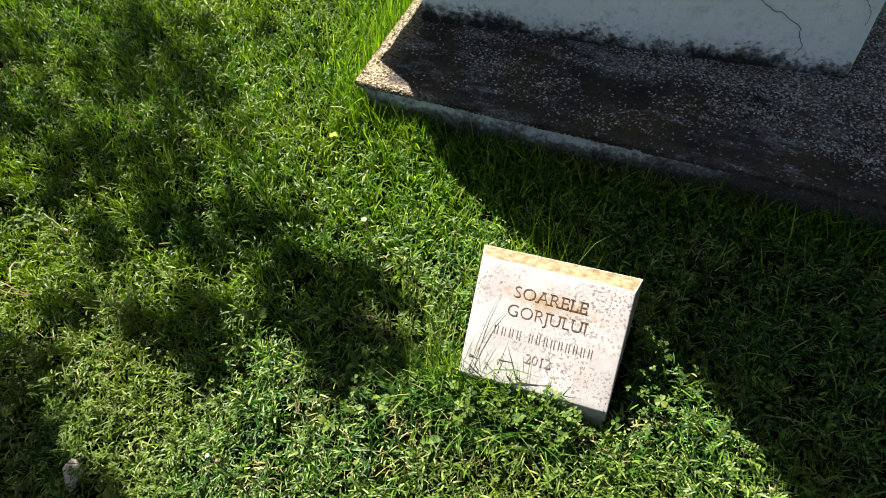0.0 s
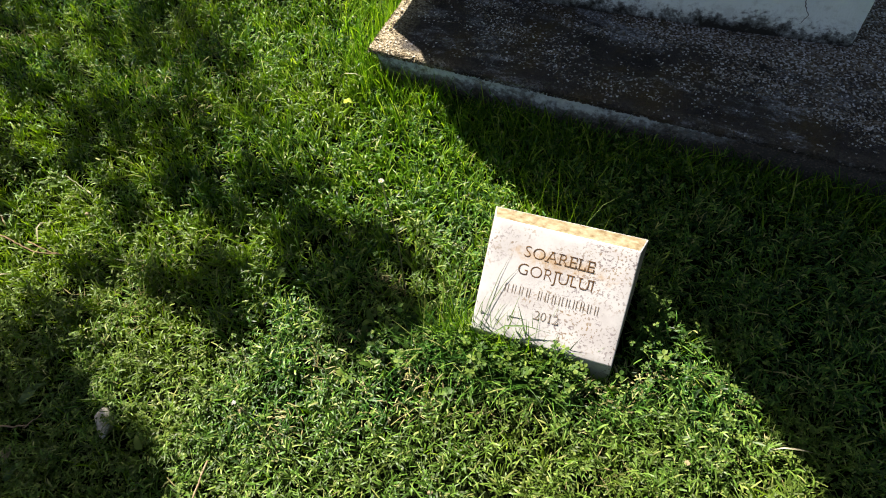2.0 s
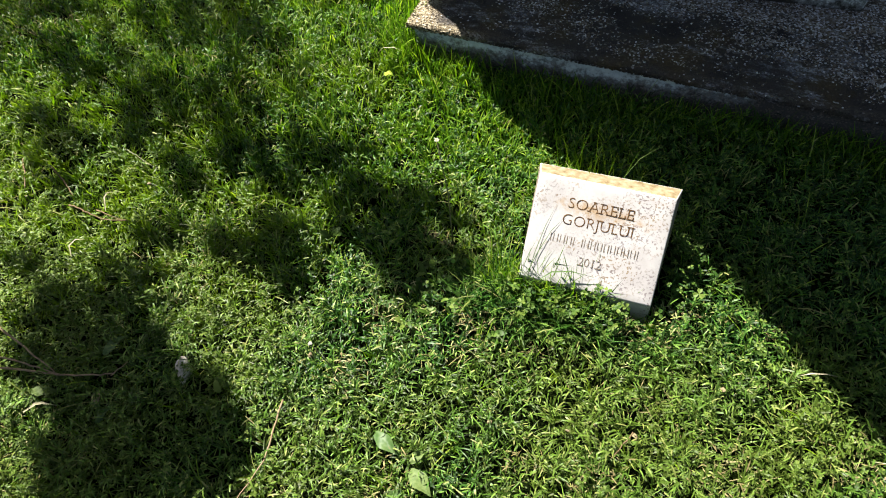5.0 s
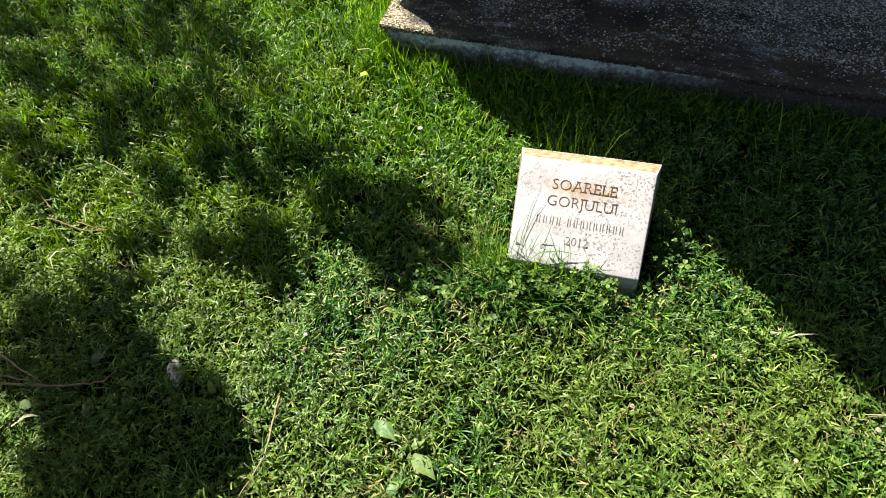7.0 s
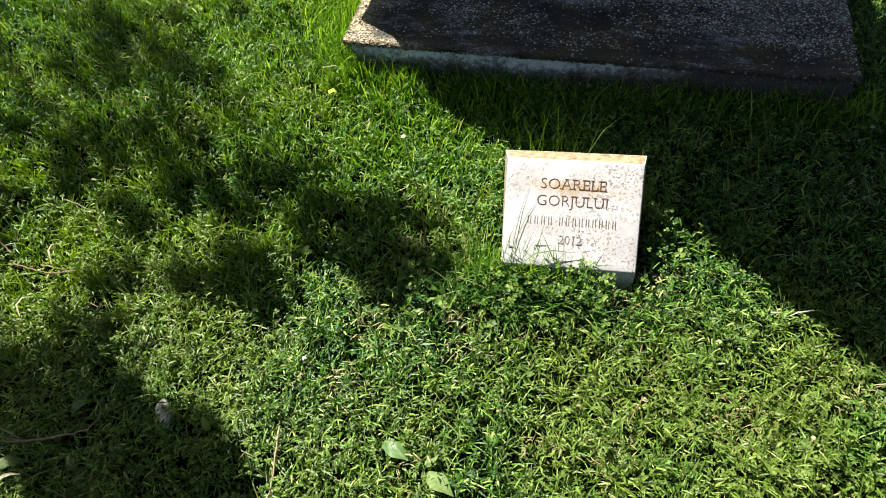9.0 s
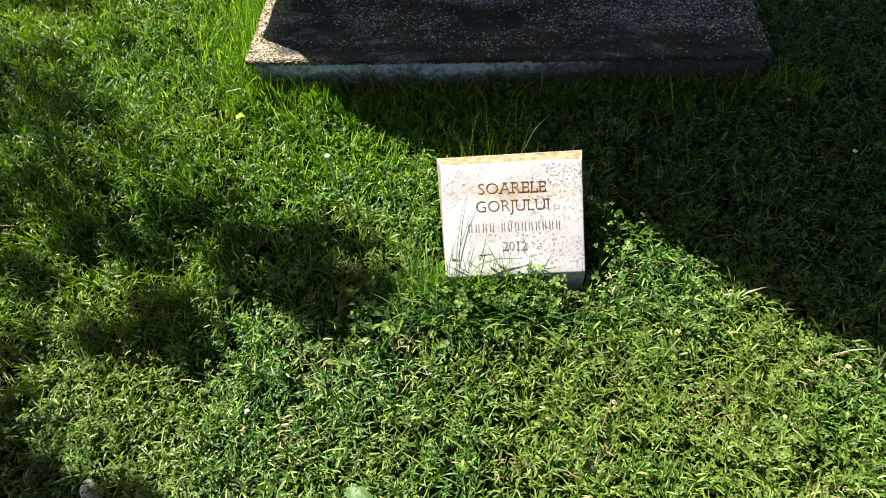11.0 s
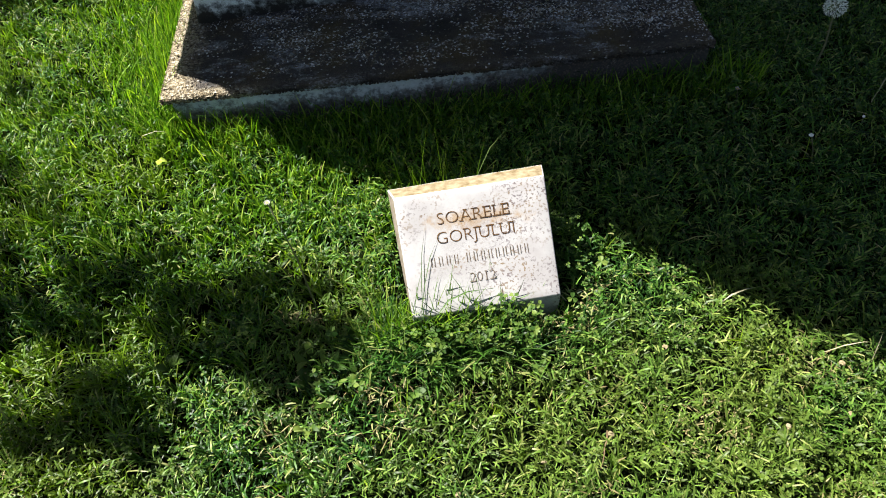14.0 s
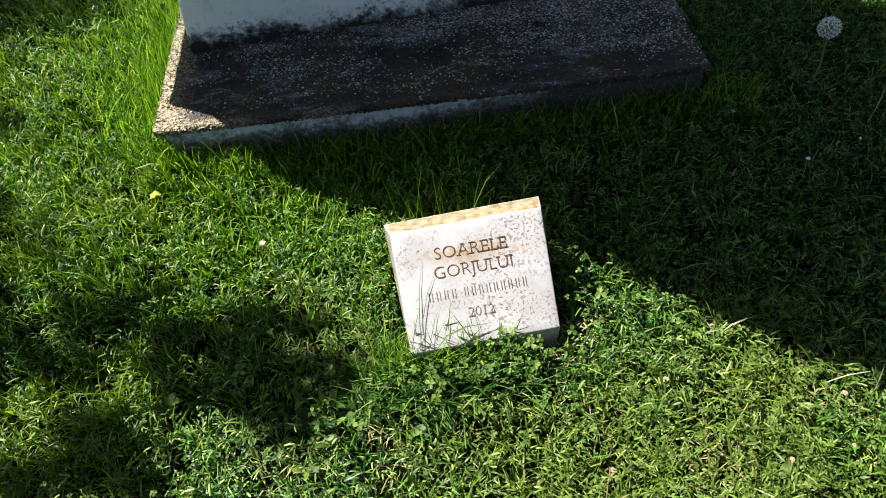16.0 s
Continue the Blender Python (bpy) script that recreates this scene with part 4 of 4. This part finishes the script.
x, y = scatter(88000, keep=lambda x, y: np.clip((1.6 * wavy(x, y, 4.0, 21) - 0.25) * np.where(y > 0.35 - 0.2 * x, 0.6, 1.0) * (1 - 0.93 * fine_field(x, y)), 0.03, 1))
n = len(x)
clover("clover", x, y, height_field(x, y) * rng.uniform(0.3, 1.05, n), rng.uniform(0.0042, 0.0085, n), "small green clover leaves among the grass", 0.6)
x, y = scatter(1700, (-0.65, 0.4, -0.2, 0.2), lambda x, y: np.exp(-((x + 0.12) / 0.24) ** 2 - ((y - 0.03) / 0.075) ** 2))
n = len(x)
clover("clover", x, y, 0.012 + height_field(x, y) * rng.uniform(0.5, 1.3, n), rng.uniform(0.006, 0.0125, n), "larger clover leaves around the inscribed stone", 0.85)
x, y = scatter(150, (-0.15, 0.12, 0.0, 0.07))
n = len(x)
clover("clover", x, y, rng.uniform(0.045, 0.1, n), rng.uniform(0.0065, 0.0122, n), "clover leaves raised before the inscribed face", 0.9)
x, y = scatter(34, (0.175, 0.245, 0.1, 0.26))
n = len(x)
clover("clover", x, y, rng.uniform(0.05, 0.12, n), rng.uniform(0.004, 0.0085, n), "clover sprigs beside the stone's shaded flank", 0.7)
# broad weed leaves beside the stone
x, y, out, vigour = tufts(7000, (3, 6), 0.02, lambda x, y: np.exp(-((x + 0.3) / 0.17) ** 2 - ((y - 0.04) / 0.09) ** 2) + 0.0005)
n = len(x)
blades("weed_leaves", x, y, rng.uniform(0.02, 0.04, n), rng.uniform(0.011, 0.02, n), rng.uniform(0.3, 0.9, n), rng.uniform(1.2, 2.0, n), CLOVER, "broad green weed leaves beside the inscribed stone", 5, out, rng.uniform(0.02, 0.045, n), 0.25)

x, y = scatter(32000, keep=lambda x, y: np.clip(3.2 * wavy(x, y, 9.0, 33) - 1.9, 0.03, 1) * np.where(y > 0.1 - 0.6 * x, 0.25, 1.0))
n = len(x)
blades("dry_thatch", x, y, rng.uniform(0.012, 0.04, n), rng.uniform(0.0012, 0.0026, n), rng.uniform(1.0, 1.5, n), rng.uniform(1.4, 1.75, n), THATCH, "dry straw-coloured clippings in the lawn", 3, None, rng.uniform(0.008, 0.036, n))


# dead tufts in the driest spots
x, y = scatter(60000, (-0.5, 1.0, -0.7, 0.15), lambda x, y: np.clip(4 * wavy(x, y, 24.0, 77) - 2.6, 0, 1) * 0.22)
n = len(x)
blades("dry_thatch", x, y, rng.uniform(0.01, 0.028, n), rng.uniform(0.0014, 0.003, n), rng.uniform(0.5, 1.4, n), rng.uniform(1.2, 1.8, n), THATCH, "dead straw-coloured tufts in the driest spots of the lawn", 4, None, rng.uniform(0.018, 0.045, n))


# ---- small things on the lawn ----
def twig(points, radius, label, mat=TWIG, z=0.05):
    """A dry stick that lies on the turf."""
    pts = [Vector((x, y, z + 0.004 * math.sin(1.3 * i))) for i, (x, y) in enumerate(points)]
    dense = []
    for a, c in zip(pts, pts[1:]):
        for k in range(3):
            dense.append(a.lerp(c, k / 3) + Vector((random.uniform(-1, 1), random.uniform(-1, 1), random.uniform(-0.5, 0.5))) * 0.0015)
    dense.append(pts[-1])
    bm = tube(bmesh.new(), dense, [radius * (1 - 0.55 * i / len(dense)) for i in range(len(dense))], 6)
    return tagged(part("twig", bm, mat), label, "twig", "fallen twigs")


twig([(-0.5, -0.378), (-0.489, -0.42), (-0.477, -0.47), (-0.472, -0.505), (-0.479, -0.55), (-0.487, -0.62)], 0.0021, "thin pale tan bent stick on the lawn", TAN)
twig([(-1.216, -0.569), (-1.084, -0.533), (-1.024, -0.517), (-0.967, -0.498), (-0.912, -0.476), (-0.882, -0.462)], 0.0032, "pale brown forked dry twig lying in shade", TAN, 0.062)
twig([(-1.233, -0.467), (-1.113, -0.489), (-1.062, -0.500), (-1.012, -0.510)], 0.0028, "brown dry twig slanting into a forked one in shade", TAN, 0.07)
twig([(-1.199, -0.532), (-1.092, -0.519), (-1.039, -0.514), (-0.988, -0.509)], 0.0024, "thin brown dry twig beside a forked one in shade", TAN, 0.066)
twig([(-0.883, -0.469), (-0.872, -0.452), (-0.866, -0.430)], 0.0014, "short thin dry twig end standing out of shaded grass", TAN, 0.068)
twig([(-1.293, 0.1), (-1.266, 0.094), (-1.239, 0.088), (-1.21, 0.082), (-1.183, 0.075)], 0.002, "pale dry stalk lying on the grass", STEM)
twig([(-1.46, -0.022), (-1.415, -0.042), (-1.387, -0.054), (-1.358, -0.068), (-1.33, -0.085)], 0.0026, "reddish brown dry twig half sunk in the grass")
twig([(-1.318, -0.112), (-1.29, -0.115), (-1.261, -0.117), (-1.23, -0.119), (-1.201, -0.119), (-1.165, -0.113), (-1.126, -0.104)], 0.0024, "curved brown dry twig on the grass")
twig([(-1.233, -0.103), (-1.21, -0.104), (-1.185, -0.106), (-1.155, -0.104), (-1.128, -0.101)], 0.002, "thin brown twig beside a curved one")
twig([(0.198, -0.185), (0.185, -0.215), (0.17, -0.25)], 0.0016, "short straw-coloured stalk on the grass")


twig([(1.160, 0.724), (1.107, 0.661), (1.056, 0.603), (1.007, 0.551)], 0.0022, "pale straw-coloured dry stalk in the shaded grass", BLEACHED)


def dry_blade(points, width, label, mat=BLEACHED):
    """A bleached grass blade, folded along its middle."""
    bm = bmesh.new()
    pts = [Vector(p) for p in points]
    rows = []
    for i, p in enumerate(pts):
        ahead = pts[min(i + 1, len(pts) - 1)] - pts[max(i - 1, 0)]
        side = ahead.cross(Vector((0, 0, 1))).normalized() * width / 2 * (1 - 0.85 * abs(2 * i / (len(pts) - 1) - 0.8) ** 2)
        rows.append((bm.verts.new(p - side), bm.verts.new(p - Vector((0, 0, width * 0.25))), bm.verts.new(p + side)))
    for a, c in zip(rows, rows[1:]):
        for k in (0, 1):
            bm.faces.new((a[k], a[k + 1], c[k + 1], c[k])).smooth = True
    tagged(part("grass_blade" if mat is BROAD else "dry_blade", bm, mat), label, "grass", "single grass blades")


dry_blade([(0.47, 0.045, 0.05), (0.49, 0.05, 0.07), (0.515, 0.052, 0.082), (0.545, 0.056, 0.08)], 0.0032, "bleached folded grass blade in sun")
dry_blade([(0.62, -0.08, 0.05), (0.65, -0.082, 0.075), (0.68, -0.084, 0.085), (0.715, -0.085, 0.075)], 0.002, "thin bleached grass stalk in sun")
dry_blade([(0.69, -0.12, 0.03), (0.695, -0.105, 0.07), (0.7, -0.09, 0.1), (0.702, -0.08, 0.12)], 0.002, "upright bleached grass stalk in sun")
twig([(-1.565, -0.025), (-1.54, -0.047), (-1.518, -0.067), (-1.5, -0.088), (-1.485, -0.107)], 0.0026, "short reddish brown dry twig on the grass")
dry_blade([(-1.2, -0.245, 0.05), (-1.212, -0.225, 0.068), (-1.205, -0.205, 0.072), (-1.185, -0.19, 0.06)], 0.005, "curved bleached grass blade beside tree shade")
dry_blade([(-1.21, -0.095, 0.05), (-1.222, -0.07, 0.07), (-1.22, -0.055, 0.074), (-1.205, -0.035, 0.06)], 0.005, "bright bleached grass blade in sun")
dry_blade([(-1.03, -0.61, 0.05), (-1.0, -0.585, 0.07), (-0.985, -0.578, 0.072), (-0.96, -0.57, 0.06)], 0.008, "broad pale blade at the edge of tree shade")
dry_blade([on_plaque(0.05, 0.225, 0.018), on_plaque(0.072, 0.204, 0.016), on_plaque(0.11, 0.194, 0.014), on_plaque(0.16, 0.196, 0.008)], 0.004, "grass blade arching across the inscribed face", BROAD)
# thin blades close over the face, traced along shadow lines of grass
for line, width in (([(0.02, 0.235), (0.026, 0.17), (0.036, 0.11), (0.05, 0.06)], 0.0022), ([(0.016, 0.23), (0.032, 0.17), (0.05, 0.12), (0.072, 0.083)], 0.0024), ([(0.034, 0.23), (0.044, 0.2), (0.056, 0.17), (0.066, 0.155)], 0.0016),
                    ([(0.118, 0.225), (0.108, 0.205), (0.096, 0.18), (0.083, 0.155)], 0.003), ([(0.134, 0.23), (0.133, 0.2), (0.131, 0.17), (0.129, 0.15)], 0.0016), ([(0.168, 0.235), (0.172, 0.215), (0.174, 0.2), (0.176, 0.185)], 0.0018)):
    dry_blade([on_plaque(u, v, 0.006 - 0.0015 * i) for i, (u, v) in enumerate(line)], 0.65 * width, "thin blade laid along a grass shadow line on the inscribed face", BROAD)
dry_blade([(0.02, 0.31, 0.05), (0.03, 0.31, 0.2), (0.055, 0.312, 0.27), (0.085, 0.315, 0.31)], 0.0024, "thin pale blade leaning beyond the stone's top", PALE_LEAF)
dry_blade([(-0.78, 0.66, 0.05), (-0.75, 0.655, 0.085), (-0.71, 0.65, 0.1), (-0.68, 0.648, 0.095)], 0.0025, "pale bent grass blade beside the slab")


def broad_leaf(x, y, turn, length, width, mat, label, curl=0.35, z=0.044):
    """A flat weed leaf with a folded midrib and a wavy outline."""
    bm = bmesh.new()
    grid = []
    rows = 8
    for i in range(rows + 1):
        s = i / rows
        half = width / 2 * math.sin(math.pi * min(1, 0.08 + 0.92 * s) ** 0.8) * (1 + 0.12 * math.sin(9 * s + turn))
        line = []
        for k in (-1, -0.5, 0, 0.5, 1):
            lift = abs(k) * 0.25 * half - curl * length * (s - 0.4) ** 2 + 0.003 * math.sin(7 * s + 3 * k)
            line.append(bm.verts.new((length * (s - 0.5), k * half, lift)))
        grid.append(line)
    for a, c in zip(grid, grid[1:]):
        for k in range(4):
            bm.faces.new((a[k], a[k + 1], c[k + 1], c[k])).smooth = True
    ob = part("weed_leaf", bm, mat)
    ob.matrix_world = pose(x, y, z, random.uniform(-12, 12), random.uniform(-12, 12), turn)
    return tagged(ob, label, "leaf", "loose weed leaves")


broad_leaf(-0.255, -0.38, -22, 0.07, 0.03, BROAD, "green broad weed leaf in the lawn")
broad_leaf(-0.158, -0.425, -28, 0.068, 0.034, PALE_LEAF, "pale green broad weed leaf in sun")
broad_leaf(-0.183, -0.38, 65, 0.04, 0.018, PALE_LEAF, "small pale curled weed leaf")
broad_leaf(-0.197, -0.472, 70, 0.05, 0.026, BROAD, "green weed leaf half hidden in grass")
broad_leaf(0.378, -0.02, -14, 0.05, 0.016, PALE_LEAF, "yellowish green weed leaf in the turf")
broad_leaf(0.497, -0.22, 35, 0.05, 0.02, PALE_LEAF, "pale green weed leaf in the turf")
broad_leaf(-0.944, -0.4, 80, 0.065, 0.028, BROAD, "green weed leaf in tree shade")
broad_leaf(-1.023, -0.552, 25, 0.06, 0.024, PALE_LEAF, "yellow-green weed leaf beside a twig")
broad_leaf(-0.694, 0.571, 10, 0.026, 0.02, YELLOW, "small bright yellow-green leaf", z=0.075)
broad_leaf(-0.9, -0.52, 110, 0.035, 0.018, WITHERED, "small dry leaf in tree shade")
broad_leaf(-0.86, -0.545, 75, 0.05, 0.016, BROAD, "narrow leaf in tree shade")


def flower_head(x, y, z, radius, base, label, name="daisy", tufted=False, tuft=None):
    """A small white head on a thin stalk, with petals round a centre."""
    thing = empty(name, label, "flower", "spent flowers", (base[0], base[1], 0))
    top, foot = Vector((x, y, z)), Vector((base[0], base[1], 0.0))
    bend = foot.lerp(top, 0.55) + Vector((0.006, 0.004, 0.0))
    under(part("stalk", tube(bmesh.new(), [foot, foot.lerp(bend, 0.5), bend, bend.lerp(top, 0.5), top], [0.0018, 0.0017, 0.0015, 0.0013, 0.0012], 5), STEM), thing)
    bm = bmesh.new()
    bmesh.ops.create_icosphere(bm, subdivisions=2, radius=radius * 0.5, matrix=Matrix.Translation(top))
    for v in bm.verts:
        v.co.z = top.z + (v.co.z - top.z) * 0.7
        if tufted:
            v.co = top + (v.co - top) * random.uniform(0.5, 1.5)
    under(part("centre", bm, (tuft or WITHERED) if tufted else CENTRE), thing)
    if tufted:
        return thing
    bm = bmesh.new()
    for k in range(14):
        a = 2 * math.pi * k / 14 + random.uniform(-0.1, 0.1)
        d, s = Vector((math.cos(a), math.sin(a), random.uniform(0.1, 0.5))), Vector((-math.sin(a), math.cos(a), 0))
        p = top + d * radius * 0.4
        q = top + d * radius * random.uniform(0.9, 1.15)
        bm.faces.new([bm.verts.new(c) for c in (p - s * radius * 0.1, p + s * radius * 0.1, q + s * radius * 0.16, q - s * radius * 0.16)])
    under(part("petals", bm, PETAL), thing)
    return thing


flower_head(-0.347, 0.173, 0.335, 0.0055, (-0.32, 0.13), "closed white flower head on a tall bare stalk")
flower_head(-0.442, -0.286, 0.19, 0.0085, (-0.4, -0.3), "small white flower head on a thin stalk in the lawn", tufted=True, tuft=PETAL)
flower_head(-0.491, -0.268, 0.06, 0.009, (-0.485, -0.265), "withered white flower low in the lawn", tufted=True)
flower_head(0.805, 0.439, 0.075, 0.009, (0.815, 0.4), "small white flower in the shaded grass", tufted=True, tuft=PUFF)
flower_head(0.956, 0.493, 0.06, 0.007, (0.95, 0.48), "small white flower bud in the shaded grass", tufted=True, tuft=PUFF)
flower_head(0.7, 0.62, 0.07, 0.006, (0.7, 0.6), "small white flower beside the slab")
for x, y in ((0.078, -0.225), (0.202, -0.19), (0.506, -0.21), (0.125, -0.195), (0.341, -0.034), (-0.073, -0.266), (0.645, -0.105), (0.62, -0.2), (-1.15, 0.02)):
    flower_head(x, y, 0.05, 0.009, (x + 0.004, y), "withered pale clover flower in the turf", "clover_flower", True)


def dandelion(x, y, z, radius, base):
    """A seed head: fine rays with tufted tips round a small core, on a bare stalk."""
    thing = empty("dandelion_clock", "round white dandelion seed head on a bare stalk", "flower", "", (base[0], base[1], 0))
    top, foot = Vector((x, y, z)), Vector((base[0], base[1], 0.0))
    bend = foot.lerp(top, 0.5) + Vector((0.01, 0, 0.004))
    under(part("stalk", tube(bmesh.new(), [foot, foot.lerp(bend, 0.5), bend, bend.lerp(top, 0.5), top], [0.003, 0.0028, 0.0026, 0.0024, 0.0024], 6), STEM), thing)
    bm = bmesh.new()
    bmesh.ops.create_icosphere(bm, subdivisions=2, radius=radius * 0.42, matrix=Matrix.Translation(top))
    under(part("core", bm, SEEDS), thing)
    bm = bmesh.new()
    for k in range(84):
        zz = 1 - 2 * (k + 0.5) / 84
        a, r = k * 2.39996, math.sqrt(1 - zz * zz)
        d = Vector((r * math.cos(a), r * math.sin(a), zz))
        if d.z < -0.75:
            continue
        side = d.cross(Vector((0.3, 0.2, 0.9))).normalized()
        other = d.cross(side)
        p, q = top + d * radius * 0.2, top + d * radius * 0.8
        bm.faces.new([bm.verts.new(c) for c in (p - side * 0.0002, p + side * 0.0002, q + side * 0.0002, q - side * 0.0002)])
        for j in range(6):
            b2 = 2 * math.pi * (j + random.random() * 0.5) / 6
            out_d = (d * 0.6 + side * math.cos(b2) + other * math.sin(b2)).normalized()
            across = out_d.cross(d).normalized() * 0.0006
            e = q + out_d * radius * random.uniform(0.16, 0.36)
            bm.faces.new([bm.verts.new(c) for c in (q - across, q + across, e + across, e - across)])
    under(part("seed_down", bm, PUFF), thing)


dandelion(0.962, 0.764, 0.17, 0.028, (0.925, 0.69))


def pebble(x, y, size, label):
    bm = bmesh.new()
    bmesh.ops.create_icosphere(bm, subdivisions=3, radius=1.0)
    for v in bm.verts:
        n3 = noise.noise(v.co * 1.3 + Vector((x * 10, y * 10, 0)))
        v.co *= 1 + 0.36 * n3 + 0.16 * noise.noise(v.co * 3.5) + 0.05 * noise.noise(v.co * 9)
        v.co = Vector((v.co.x * size[0], v.co.y * size[1], v.co.z * size[2]))
    for f in bm.faces:
        f.smooth = True
    ob = part("pebble", bm, PEBBLE)
    ob.matrix_world = pose(x, y, 0.035, 18, -12, 25)
    tagged(ob, label, "stone")


pebble(-0.757, -0.392, (0.0155, 0.029, 0.019), "pale grey stone chip lying in the grass")
